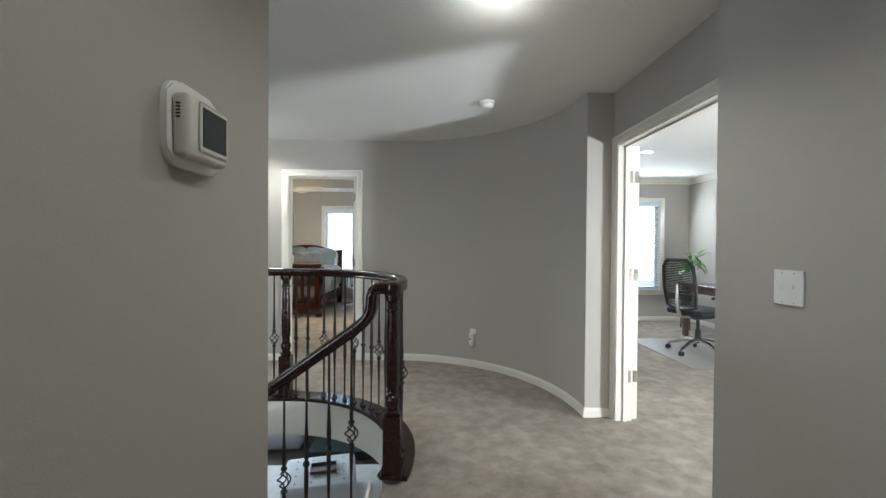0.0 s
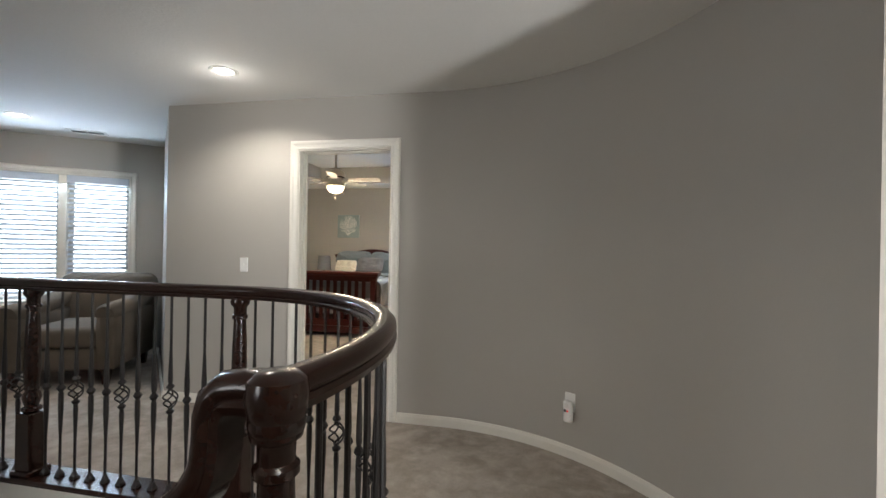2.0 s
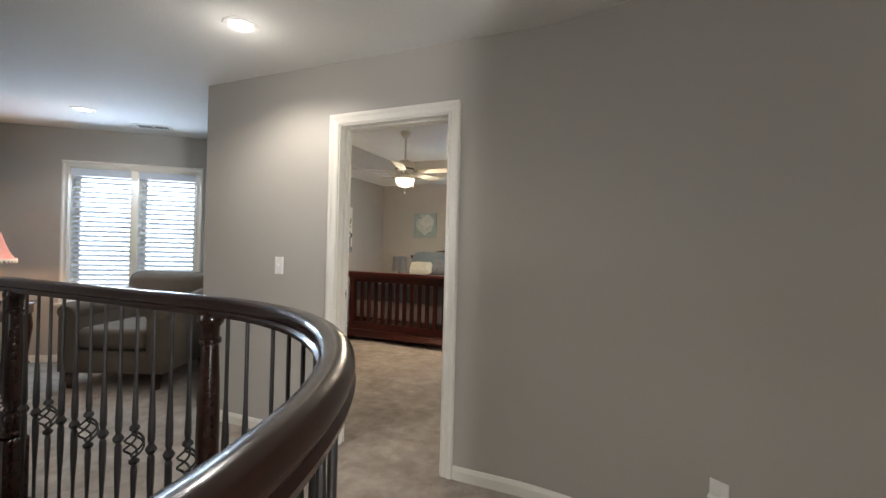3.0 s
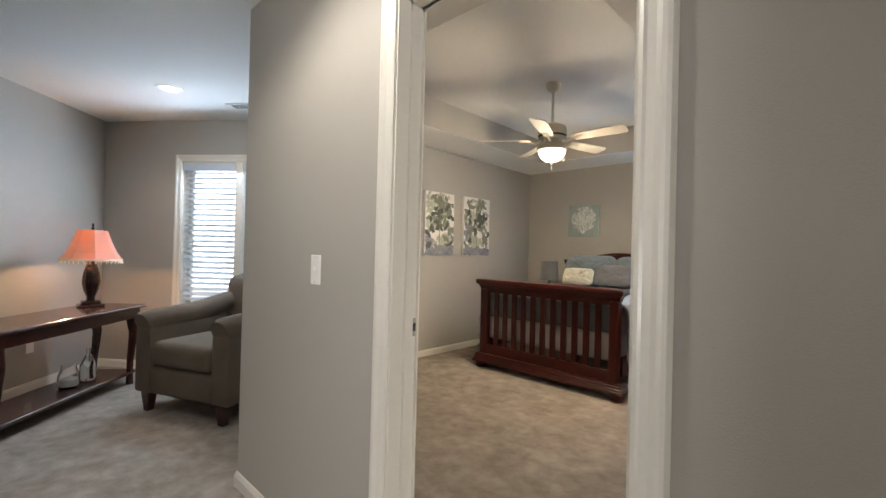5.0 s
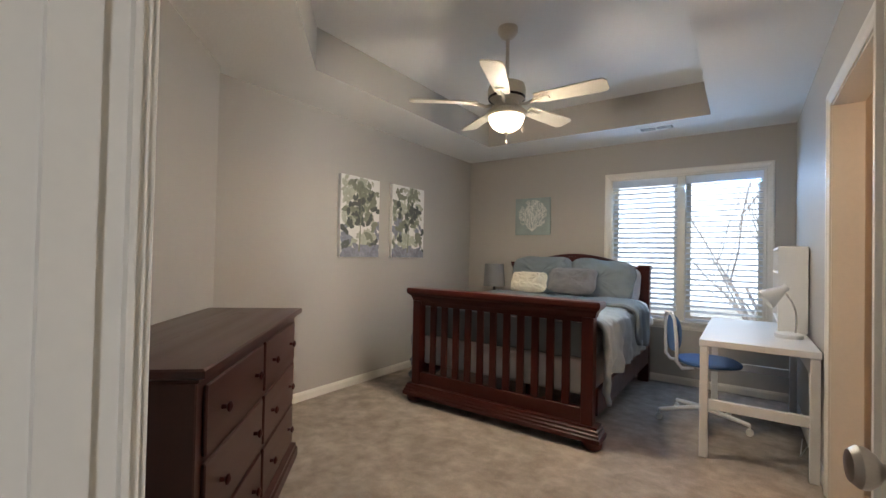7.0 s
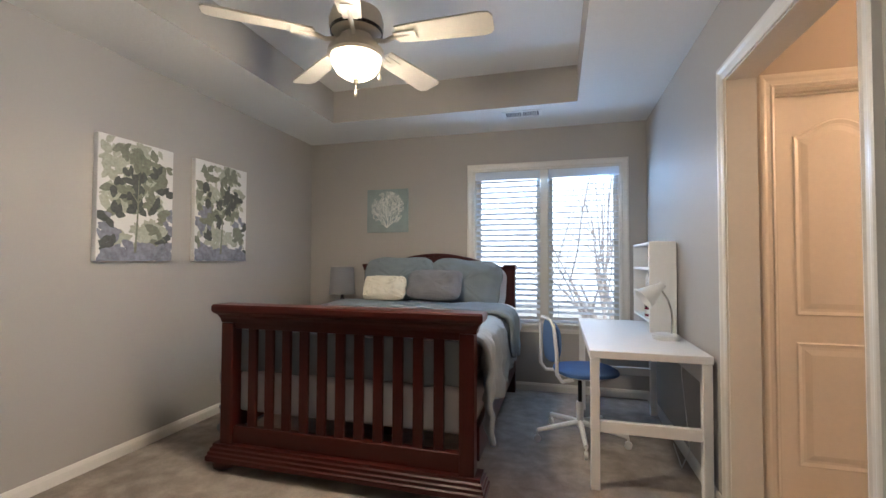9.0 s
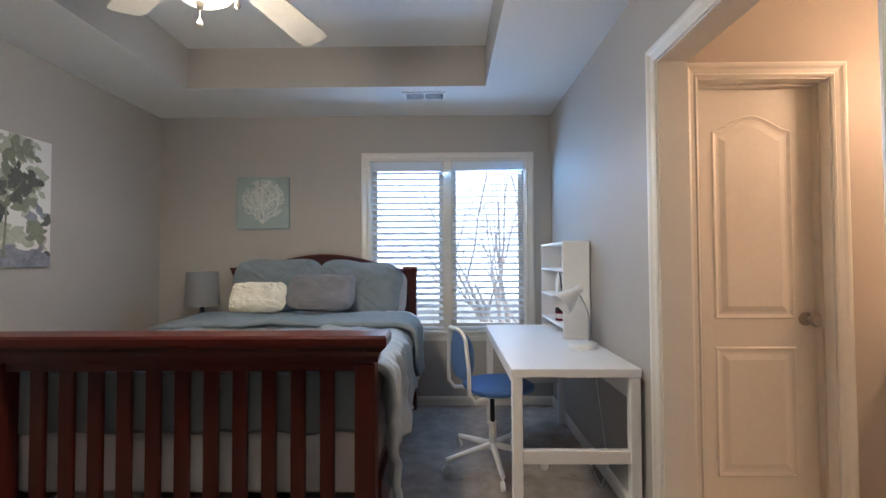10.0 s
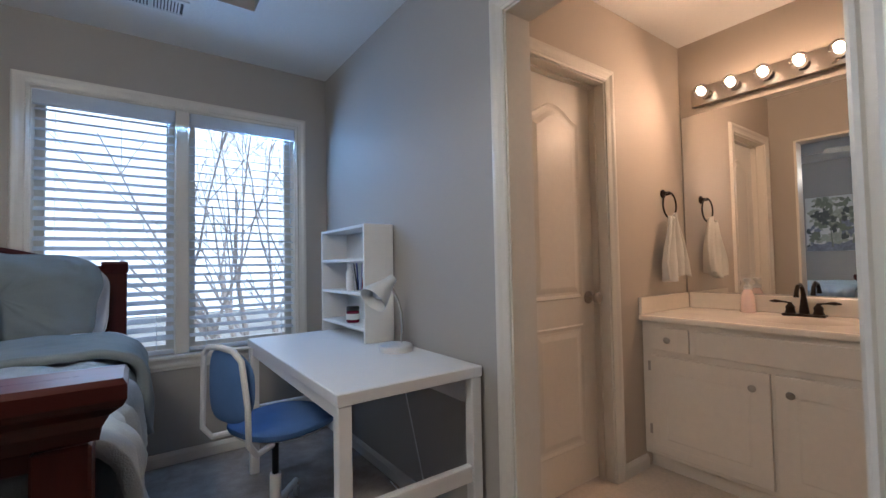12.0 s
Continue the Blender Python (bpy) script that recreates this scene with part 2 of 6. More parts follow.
def rbox(x0, x1, y0, y1, z0, z1, r=0.004, seg=1, m=None):
    """A box with bevelled edges."""
    bm = bmesh.new()
    box(bm, x0, x1, y0, y1, z0, z1)
    bmesh.ops.bevel(bm, geom=list(bm.edges), offset=r, segments=seg, affect="EDGES", profile=0.5)
    if m is not None:
        bmesh.ops.transform(bm, matrix=m, verts=bm.verts)
    return bm


def lathe(profile, n=16, m=None, bm=None, ring=False):
    """Turn (radius, height) pairs about the z axis; a ring is open through its middle."""
    bm = bm or bmesh.new()
    m = m or Matrix()
    rings = []
    for r, z in profile:
        rings.append([bm.verts.new(m @ Vector((r * math.cos(2 * math.pi * k / n), r * math.sin(2 * math.pi * k / n), z))) for k in range(n)])
    for a, b in zip(rings, rings[1:] + ([rings[0]] if ring else [])):
        for k in range(n):
            bm.faces.new((a[k], a[(k + 1) % n], b[(k + 1) % n], b[k]))
    if not ring:
        bm.faces.new(rings[0])
        bm.faces.new(rings[-1])
    return bm


def tube(pts, r, n=8, bm=None, closed=False):
    """A round rod along points; r is one radius or one for each point."""
    bm = bm or bmesh.new()
    pts = [Vector(p) for p in pts]
    rs = r if isinstance(r, (list, tuple)) else [r] * len(pts)
    rings, up = [], Vector((0.13, 0.21, 1))
    for i, p in enumerate(pts):
        if closed:
            d = pts[(i + 1) % len(pts)] - pts[i - 1]
        else:
            d = pts[min(i + 1, len(pts) - 1)] - pts[max(i - 1, 0)]
        d.normalize()
        u = up - d * up.dot(d)
        if u.length < 0.05:
            u = Vector((1, 0, 0)) - d * d.x
        u.normalize()
        w = d.cross(u)
        up = u
        rings.append([bm.verts.new(p + rs[i] * (u * math.cos(2 * math.pi * k / n) + w * math.sin(2 * math.pi * k / n))) for k in range(n)])
    pairs = list(zip(rings, rings[1:])) + ([(rings[-1], rings[0])] if closed else [])
    for a, b in pairs:
        for k in range(n):
            bm.faces.new((a[k], a[(k + 1) % n], b[(k + 1) % n], b[k]))
    if not closed:
        bm.faces.new(rings[0])
        bm.faces.new(rings[-1])
    return bm


def sweep(pts, profile, bm=None, closed=False):
    """Carry a closed (side, up) profile along points; side is to the right of the way, level, mitred in plan."""
    bm = bm or bmesh.new()
    pts = [Vector(p) for p in pts]
    n, rings, last = len(pts), [], Vector((1, 0, 0))
    for i, p in enumerate(pts):
        a = pts[i - 1] if (i > 0 or closed) else None
        b = pts[(i + 1) % n] if (i < n - 1 or closed) else None
        ds = []
        for q0, q1 in ((a, p), (p, b)):
            if q0 is not None and q1 is not None:
                d = (q1 - q0).xy
                if d.length > 1e-5:
                    ds.append(d.normalized())
        if ds:
            ns = [Vector((d.y, -d.x)) for d in ds]
            s = sum(ns, Vector((0, 0)))
            s.normalize()
            s = s / max(0.4, s.dot(ns[0]))
            last = Vector((s.x, s.y, 0))
        tan = ((b if b is not None else p) - (a if a is not None else p)).normalized()
        sl = math.hypot(tan.x, tan.y)
        hd = Vector((tan.x, tan.y, 0)).normalized() if sl > 1e-4 else Vector((-last.y, last.x, 0)).normalized()
        up = (Vector((0, 0, 1)) * sl - hd * tan.z).normalized()
        rings.append([bm.verts.new(p + last * o + up * z) for o, z in profile])
    k = len(profile)
    for a, b in list(zip(rings, rings[1:])) + ([(rings[-1], rings[0])] if closed else []):
        for j in range(k):
            bm.faces.new((a[j], a[(j + 1) % k], b[(j + 1) % k], b[j]))
    if not closed:
        bm.faces.new(rings[0])
        bm.faces.new(rings[-1])
    return bm


def extrude(poly, h0, h1, m=None):
    """A solid from a plan outline (x, y) between two heights."""
    bm = bmesh.new()
    m = m or Matrix()
    lo = [bm.verts.new(m @ Vector((x, y, h0))) for x, y in poly]
    hi = [bm.verts.new(m @ Vector((x, y, h1))) for x, y in poly]
    bm.faces.new(lo)
    bm.faces.new(hi)
    for k in range(len(poly)):
        j = (k + 1) % len(poly)
        bm.faces.new((lo[k], lo[j], hi[j], hi[k]))
    return bm


def part(name, bm, material, parent=None, label="", smooth=False, kind=""):
    me = bpy.data.meshes.new(name)
    bmesh.ops.recalc_face_normals(bm, faces=bm.faces)
    bm.to_mesh(me)
    bm.free()
    if smooth:
        me.shade_smooth()
        me.set_sharp_from_angle(angle=radians(40))
    me.materials.append(material)
    ob = new(name, me)
    ob.parent = parent
    return tagged(ob, label, kind=kind)


def share(ob, m, parent=None):
    """One more object on the same mesh, at the pose m."""
    c = new(ob.name.split(".")[0], ob.data)
    c.parent, c.matrix_basis = parent, m
    return c


def thing(name, m, label, category, group=""):
    e = new(name)
    e.matrix_world = m
    e.empty_display_size = 0.1
    return tagged(e, label, category, group)


def rot(ax, deg):
    return Matrix.Rotation(radians(deg), 4, ax)


def mv(x, y, z):
    return Matrix.Translation((x, y, z))


# ---- structure ----
H = 2.44


def frame_of(a, b):
    return mv(a[0], a[1], 0) @ Matrix.Rotation(math.atan2(b[1] - a[1], b[0] - a[0]), 4, "Z")


def wall(name, a, b, thick, z0, z1, holes, label, material=None):
    """A wall whose face runs from a to b and whose body lies to the left of that way."""
    m = frame_of(a, b)
    n = math.hypot(b[0] - a[0], b[1] - a[1])
    bm = bmesh.new()
    xs = sorted({0, n, *[h[0] for h in holes], *[h[1] for h in holes]})
    for s0, s1 in zip(xs, xs[1:]):
        hole = [h for h in holes if h[0] <= s0 + 1e-6 and h[1] >= s1 - 1e-6]
        if not hole:
            box(bm, s0, s1, 0, thick, z0, z1, m)
        else:
            zb, zt = hole[0][2], hole[0][3]
            if zb > z0:
                box(bm, s0, s1, 0, thick, z0, zb, m)
            if zt < z1:
                box(bm, s0, s1, 0, thick, zt, z1, m)
    return tagged(part(name, bm, material or GREY), label, "wall", kind="structure")


GL = "taupe grey painted wall with satin finish"
wall("wall_hall_west", (0.161, -2.5), (0.161, 1.468), 0.12, -2.75, H, [], GL)
wall("wall_hall_east", (1.825, 1.917), (1.825, -2.5), 0.20, 0, H, [], GL)
OFF0, OFF1 = 3.29, 2.06
wall("wall_office_west", (2.025, 3.362), (2.025, -0.2), 0.12, 0, H, [(3.362 - OFF0, 3.362 - OFF1, 0, 2.04)], GL)
wall("wall_hall_south", (1.825, -2.5), (0.161, -2.5), 0.12, 0, H, [], GL)
BD0, BD1, SY = -0.925, -0.165, 4.957
wall("wall_bedroom_south", (-2.113, SY), (0.216, SY), 0.115, 0, H, [(BD0 + 2.113, BD1 + 2.113, 0, 2.045)], GL)
wall("wall_diagonal", (-3.42, 6.264), (-2.113, SY), 0.115, 0, H, [], GL)
LA, LB = (-5.27, 4.797), (-3.408, 6.217)
wall("wall_loft_window", LA, (-3.367, 6.248), 0.14, -0.3, H, [(0.84, 2.04, 0.60, 2.04)], GL)
wall("wall_loft_west", (-2.2, 2.05), LA, 0.12, -2.75, H, [], GL)
NY, WX, EX = 9.71, -3.452, -0.126
wall("wall_bedroom_west", (WX, 6.2), (WX, NY), 0.12, 0, H, [], GL)
BW = (-1.668, -0.338, 0.61, 2.06)
wall("wall_bedroom_north", (WX - 0.12, NY), (EX + 0.12, NY), 0.15, 0, H, [(BW[0] - WX + 0.12, BW[1] - WX + 0.12, BW[2], BW[3])], GL)
BA0, BA1 = 7.887, 6.965
wall("wall_bedroom_east", (EX, NY), (EX, 5.072), 0.12, 0, H, [(NY - BA0, NY - BA1, 0, 2.045)], GL)
BY, BX = 8.05, 1.54
wall("wall_bath_north", (EX + 0.12, BY), (BX, BY), 0.12, 0, H, [(0.135, 0.745, 0, 2.04)], "beige painted bathroom wall", BATHP)
wall("wall_bath_east", (BX, BY + 0.12), (BX, 6.2), 0.12, 0, H, [], "beige painted bathroom wall", BATHP)
wall("wall_bath_south", (BX + 0.12, 6.3), (EX + 0.12, 6.3), 0.12, 0, H, [], "beige painted bathroom wall", BATHP)
wall("wall_closet_back", (EX + 0.12, 9.0), (BX, 9.0), 0.12, 0, H, [], GL)
OX, OY = 5.15, 7.42
wall("wall_office_east", (OX, OY), (OX, -0.2), 0.14, 0, H, [(OY - 1.05, OY - 0.2, 0.40, 2.0)], GL)
wall("wall_office_north", (2.02, OY), (OX + 0.14, OY), 0.14, 0, H, [(1.68, 2.63, 0.52, 2.06)], GL)
wall("wall_office_south", (OX, -0.2), (2.14, -0.2), 0.12, 0, H, [], GL)
# unseen stairwell walls, added to close it, with an opening behind the fill lamp
wall("wall_well_south", (0.136, -1.9), (-5.2, -1.9), 0.12, -2.75, H, [(2.55, 4.15, 0.3, 2.1)], GL)
wall("wall_well_west", (-5.0, -1.9), (-5.0, 2.4), 0.12, -2.75, H, [], GL)
wall("wall_well_return", (-5.0, 2.2), (-2.2, 2.2), 0.12, -2.75, H, [], GL)

# the curved wall beside the landing
CC, CR = Vector((0.215, 3.352)), 1.605


def arc(c, r, a0, a1, n):
    return [(c[0] + r * math.cos(radians(a0 + (a1 - a0) * i / n)), c[1] + r * math.sin(radians(a0 + (a1 - a0) * i / n))) for i in range(n + 1)]


outer = arc(CC, CR, 90, 0, 56)
cw = part("wall_curved", extrude(outer + arc(CC, CR + 0.23, 0, 90, 56), 0, H), GREY, smooth=True)
tagged(cw, "curved taupe grey painted wall", "wall", kind="structure")

# floors
RC, RR = Vector((-0.522, 2.78)), 0.998
edge = [(-4.6, 3.717)] + arc(RC, RR - 0.05, 90, -16, 40) + [(0.42, 2.46), (0.161, 1.445)]
plan = [(0.02, -2.6), (2.1, -2.6), (2.1, 4.957), (-5.6, 4.957), (-5.6, 3.717)] + edge[1:] + [(0.02, 1.445)]
tagged(part("floor_landing", extrude(plan, -0.28, 0), CARPET), "beige grey cut pile carpet with vacuum marks", "floor", kind="structure")
tagged(part("floor_loft", extrude([(-5.6, 4.957), (-2.0, 4.957), (-3.4, 6.4), (-5.6, 6.4)], -0.28, 0), CARPET), "beige grey cut pile carpet", "floor", kind="structure")
tagged(part("floor_bedroom", extrude([(-2.0, 4.957), (0.02, 4.957), (0.02, 9.8), (-3.5, 9.8), (-3.5, 6.4), (-3.4, 6.4)], -0.28, 0), CARPET), "beige grey cut pile carpet with vacuum marks", "floor", kind="structure")
tagged(part("floor_bath", extrude([(0.02, 6.2), (1.7, 6.2), (1.7, 9.1), (0.02, 9.1)], -0.28, 0.002), VINYL), "pale beige vinyl bathroom floor", "floor", kind="structure")
tagged(part("floor_office", extrude([(2.1, -0.3), (5.3, -0.3), (5.3, 7.6), (2.1, 7.6)], -0.28, 0), CARPET), "beige cut pile carpet", "floor", kind="structure")
tagged(part("floor_great_room", extrude([(-8, -2), (2, -2), (2, 12), (-8, 12)], -2.9, -2.75), DARKFL), "dark hardwood floor of the room below", "floor", kind="structure")
wall("wall_great_north", (-8, 10.5), (2, 10.5), 0.12, -2.75, -0.28, [], GL)
wall("wall_great_east", (1.2, 10.5), (1.2, -1.9), 0.12, -2.75, -0.28, [], GL)
wall("wall_great_west", (-7.5, -1.9), (-7.5, 10.5), 0.12, -2.75, -0.28, [], GL)

# ceilings
tray = [(-2.845, 9.09), (-0.730, 9.09), (-0.730, 5.70), (-1.815, 5.70), (-2.845, 6.73)]
TZ = 2.727
cb = bmesh.new()
out = [(WX - 0.05, 9.8), (EX + 0.1, 9.8), (EX + 0.1, 5.0), (-2.13, 5.0), (WX - 0.05, 6.33)]
vo = [cb.verts.new((x, y, H)) for x, y in out]
vi = [cb.verts.new((x, y, H)) for x, y in tray]
for k in range(5):
    cb.faces.new((vo[k], vo[(k + 1) % 5], vi[(k + 1) % 5], vi[k]))
top = [cb.verts.new((x, y, H + 0.5)) for x, y in out]
cb.faces.new(top)
for k in range(5):
    cb.faces.new((vo[k], vo[(k + 1) % 5], top[(k + 1) % 5], top[k]))
cb2 = bmesh.new()
tagged(part("ceiling_bedroom", cb, CEIL), "flat white tray ceiling border", "ceiling", kind="structure")
for k in range(5):
    (xa, ya), (xb, yb) = tray[k], tray[(k + 1) % 5]
    va = [cb2.verts.new(p) for p in ((xa, ya, H - 0.001), (xb, yb, H - 0.001), (xb, yb, TZ), (xa, ya, TZ))]
    cb2.faces.new(va)
tagged(part("ceiling_tray_sides", cb2, GREY), "taupe painted sides of the tray ceiling", "ceiling", kind="structure")
tagged(part("ceiling_tray", extrude(tray, TZ, TZ + 0.05), CEIL), "white raised tray ceiling", "ceiling", kind="structure")
cm = extrude([(-5.6, -2.6), (5.4, -2.6), (5.4, 4.99), (-2.07, 4.99), (-3.47, 6.33), (-3.50, 6.7), (-5.6, 6.7)], H, H + 0.1)
tagged(part("ceiling_landing", cm, CEIL), "white textured ceiling over the landing", "ceiling", kind="structure")
tagged(part("ceiling_bath", extrude([(0.0, 6.2), (1.75, 6.2), (1.75, 9.1), (0.0, 9.1)], H, H + 0.1), CEIL), "white bathroom ceiling", "ceiling", kind="structure")
tagged(part("ceiling_office", extrude([(2.1, 4.99), (5.4, 4.99), (5.4, 7.7), (2.1, 7.7)], H, H + 0.1), CEIL), "white office ceiling", "ceiling", kind="structure")

# baseboards
BP = [(0, 0), (0.014, 0), (0.014, 0.051), (0.010, 0.061), (0.006, 0.070), (0, 0.073)]


def baseboard(pts):
    ob = part("baseboard", sweep([(x, y, 0) for x, y in pts], BP), TRIM)
    tagged(ob, "white painted moulded baseboard", "baseboard", kind="structure")


baseboard([(0.161, -2.5), (0.161, 1.468)])
baseboard([(1.825, 1.917), (1.825, -2.5)])
baseboard([(2.025, OFF1 - 0.07), (2.025, 1.917)])
baseboard([(BD1 + 0.07, SY)] + outer + [(2.025, 3.362), (2.025, OFF0 + 0.07)])
baseboard([LA, LB, (-2.113, SY), (BD0 - 0.07, SY)])
baseboard([(-2.2, 2.05), LA])
baseboard([(-2.065, 5.072), (WX, 6.455), (WX, NY), (EX, NY), (EX, BA0 + 0.07)])
baseboard([(EX, BA1 - 0.07), (EX, 5.9)])
baseboard([(0.79, BY), (1.03, BY)])
baseboard([(2.14, OY), (OX, OY), (OX, -0.2)])
tagged(part("crown_moulding", sweep([(2.14, OY, H), (OX, OY, H), (OX, -0.2, H)], [(0, 0), (0, -0.09), (0.02, -0.085), (0.05, -0.05), (0.075, -0.02), (0.08, 0)]), TRIM), "white crown moulding", "trim", kind="structure")

# door casings
CP = [(-0.004, 0), (-0.004, 0.010), (0.006, 0.014), (0.012, 0.010), (0.030, 0.013), (0.042, 0.019), (0.052, 0.020), (0.060, 0.018), (0.066, 0.0)]


def casing(name, a, b, s0, s1, z0, zt, depth, parent=None, sill=False, stops=True):
    """Moulded trim round an opening in the face a-b, and the lining of the opening."""
    m = frame_of(a, b)
    bm = bmesh.new()
    rows = []
    for o, d in CP:
        loop = [(s0 - o, z0), (s0 - o, zt + o), (s1 + o, zt + o), (s1 + o, z0)]
        if sill:
            loop[0], loop[3] = (s0 - o, z0 - o), (s1 + o, z0 - o)
        rows.append([bm.verts.new(m @ Vector((s, -d, z))) for s, z in loop])
    for r0, r1 in zip(rows, rows[1:]):
        for k in range(4 if sill else 3):
            j = (k + 1) % 4
            bm.faces.new((r0[k], r0[j], r1[j], r1[k]))
    c = part(name, bm, TRIM, parent)
    lin = bmesh.new()
    t = 0.012
    box(lin, s0 - 0.004, s0 + t, -0.002, depth + 0.002, z0, zt, m)
    box(lin, s1 - t, s1 + 0.004, -0.002, depth + 0.002, z0, zt, m)
    box(lin, s0 + t, s1 - t, -0.002, depth + 0.002, zt - t, zt + 0.004, m)
    if sill:
        box(lin, s0 + t, s1 - t, -0.002, depth + 0.002, z0 - 0.004, z0 + t, m)
    elif stops:
        for k0, k1 in ((s0 + t, s0 + t + 0.011), (s1 - t - 0.011, s1 - t)):
            box(lin, k0, k1, depth * 0.42, depth * 0.70, z0, zt - t, m)
        box(lin, s0 + t, s1 - t, depth * 0.42, depth * 0.70, zt - t - 0.011, zt - t, m)
    part("lining", lin, TRIM, parent)
    return c


def trim_set(name, label):
    e = new(name)
    return tagged(e, label, "door trim", kind="structure")


d1 = trim_set("door_1_trim", "white moulded casing of the bedroom doorway")
casing("casing", (-2.113, SY), (0.20, SY), BD0 + 2.113, BD1 + 2.113, 0, 2.045, 0.115, d1)
casing("casing", (0.20, SY + 0.115), (-2.113, SY + 0.115), 0.20 - BD1, 0.20 - BD0, 0, 2.045, 0.02, d1)
d2 = trim_set("door_2_trim", "white moulded casing of the office doorway")
casing("casing", (2.025, 3.362), (2.025, 0), 3.362 - OFF0, 3.362 - OFF1, 0, 2.04, 0.12, d2)
d3 = trim_set("door_3_trim", "white moulded casing of the bathroom opening")
casing("casing", (EX, NY), (EX, 5.0), NY - BA0, NY - BA1, 0, 2.045, 0.12, d3, stops=False)
d4 = trim_set("door_4_trim", "white moulded casing of the linen closet")
casing("casing", (EX + 0.12, BY), (BX, BY), 0.135, 0.745, 0, 2.04, 0.12, d4)


# doors
def knob(parent, m, material=NICKEL):
    k = part("knob", lathe([(0.003, 0), (0.032, 0.001), (0.032, 0.006), (0.026, 0.011), (0.012, 0.014), (0.011, 0.034), (0.020, 0.040), (0.028, 0.050), (0.029, 0.060), (0.022, 0.069), (0.003, 0.072)], 20), material, parent, "satin nickel door knob", smooth=True)
    k.matrix_basis = m
    return k


def door_leaf(name, m, w, h, label, knob_at, hinge_left=True):
    """A two-panel moulded door in its own plane: x across, z up, face at y = 0, thickness 0.035."""
    e = tagged(new(name), label, "door", kind="structure")
    e.matrix_world = m
    body = rbox(0.003, w - 0.003, 0, 0.035, 0.012, h, 0.002)
    b = part("leaf", body, DOORP, e)
    st = 0.105
    for side, y in ((-1, 0.0), (1, 0.035)):
        for z0, z1, arch in ((0.20, 0.80, False), (0.93, h - 0.13, True)):
            x0, x1 = st, w - st
            base = [(x0, z0), (x1, z0)]
            n = 14
            rise = 0.075
            topl = []
            for i in range(n + 1):
                u = i / n
                x = x1 + (x0 - x1) * u
                z = z1 - rise + rise * (math.sin(math.pi * u) ** 1.6) if arch else z1
                topl.append((x, z))
            loop = base + topl
            cx, cz = (x0 + x1) / 2, (z0 + z1) / 2
            bm = bmesh.new()
            rings = []
            for inset, d in ((0, 0.0005), (0.006, 0.006), (0.022, 0.0008), (0.034, 0.0008), (0.060, 0.007)):
                ring = []
                for x, z in loop:
                    fx = 1 - inset / (0.5 * (x1 - x0))
                    fz = 1 - inset / (0.5 * (z1 - z0))
                    ring.append(bm.verts.new((cx + (x - cx) * fx, y + side * d, cz + (z - cz) * fz)))
                rings.append(ring)
            for a, c in zip(rings, rings[1:]):
                for k in range(len(loop)):
                    j = (k + 1) % len(loop)
                    bm.faces.new((a[k], a[j], c[j], c[k]))
            bm.faces.new(rings[-1])
            part("panel", bm, DOORP, e)
    knob(e, mv(knob_at, -0.001, 0.93) @ rot("X", 90))
    knob(e, mv(knob_at, 0.036, 0.93) @ rot("X", -90))
    return e


def hinge(parent, m, w=0.034):
    """A leaf with round corners and three screws, and its knuckle when it stands proud."""
    rc, hz = 0.014, 0.044
    pts = [(sx * (w - rc) + rc * math.cos(a), sz * (hz - rc) + rc * math.sin(a)) for sx, sz, a0 in ((1, 1, 0), (-1, 1, 90), (-1, -1, 180), (1, -1, 270)) for a in [radians(a0 + 18 * k) for k in range(6)]]
    h_ = part("hinge", extrude(pts, 0, 0.003, m @ rot("X", 90)), STEEL, parent, "brushed steel hinge leaf")
    for k in (-1, 0, 1):
        part("screw", lathe([(0.0045, 0.003), (0.004, 0.0042), (0.001, 0.0036)], 10, m @ rot("X", 90) @ mv(0.005 * (k % 2), 0.028 * k, 0)), CHROME, h_)


# the bedroom door stands open beside the east wall, hinged on the right-hand jamb
bd = door_leaf("door_1", mv(-0.182, 5.075, 0) @ rot("Z", 97.5), 0.755, 2.03, "open white two-panel door with nickel knob", 0.695)
for z in (0.35, 1.08, 1.82):
    hinge(bd, mv(0.002, 0.017, z) @ rot("Z", -90), 0.016)
# its strike plate on the left-hand lining
st = rbox(0, 0.003, -0.022, 0.020, -0.030, 0.030, 0.001, m=mv(BD0 + 0.012, SY + 0.094, 0.965))

sp0 = part("strike_plate", st, NICKEL, d1, "satin nickel strike plate")
# no hole is cut: a black slab gives the dark inside it
part("latch_hole_shade", rbox(0.0025, 0.0034, -0.006, 0.010, -0.013, 0.013, 0.0003, m=mv(BD0 + 0.012, SY + 0.094, 0.965)), BLACK, sp0)
for z in (-0.022, 0.022):
    part("screw", lathe([(0.0035, 0.003), (0.003, 0.0040), (0.001, 0.0036)], 10, mv(BD0 + 0.012, SY + 0.094, 0.965 + z) @ rot("Y", 90)), CHROME, sp0)
# the office door stands open into the office
od = door_leaf("door_2", mv(2.185, OFF0 - 0.012, 0) @ rot("Z", 86.0), 0.76, 2.03, "open white two-panel office door", 0.70)
for z in (0.33, 1.08, 1.80):
    hinge(od, mv(0.002, 0.017, z) @ rot("Z", -90), 0.016)
    part("hinge_leaf", rbox(2.105, 2.135, OFF0 - 0.0145, OFF0 - 0.0125, z - 0.044, z + 0.044, 0.0005), NICKEL, d2, "satin nickel hinge leaf")
cd = door_leaf("door_4", mv(EX + 0.12 + 0.148, BY + 0.085, 0), 0.584, 2.022, "closed white arched two-panel closet door with nickel knob", 0.525)


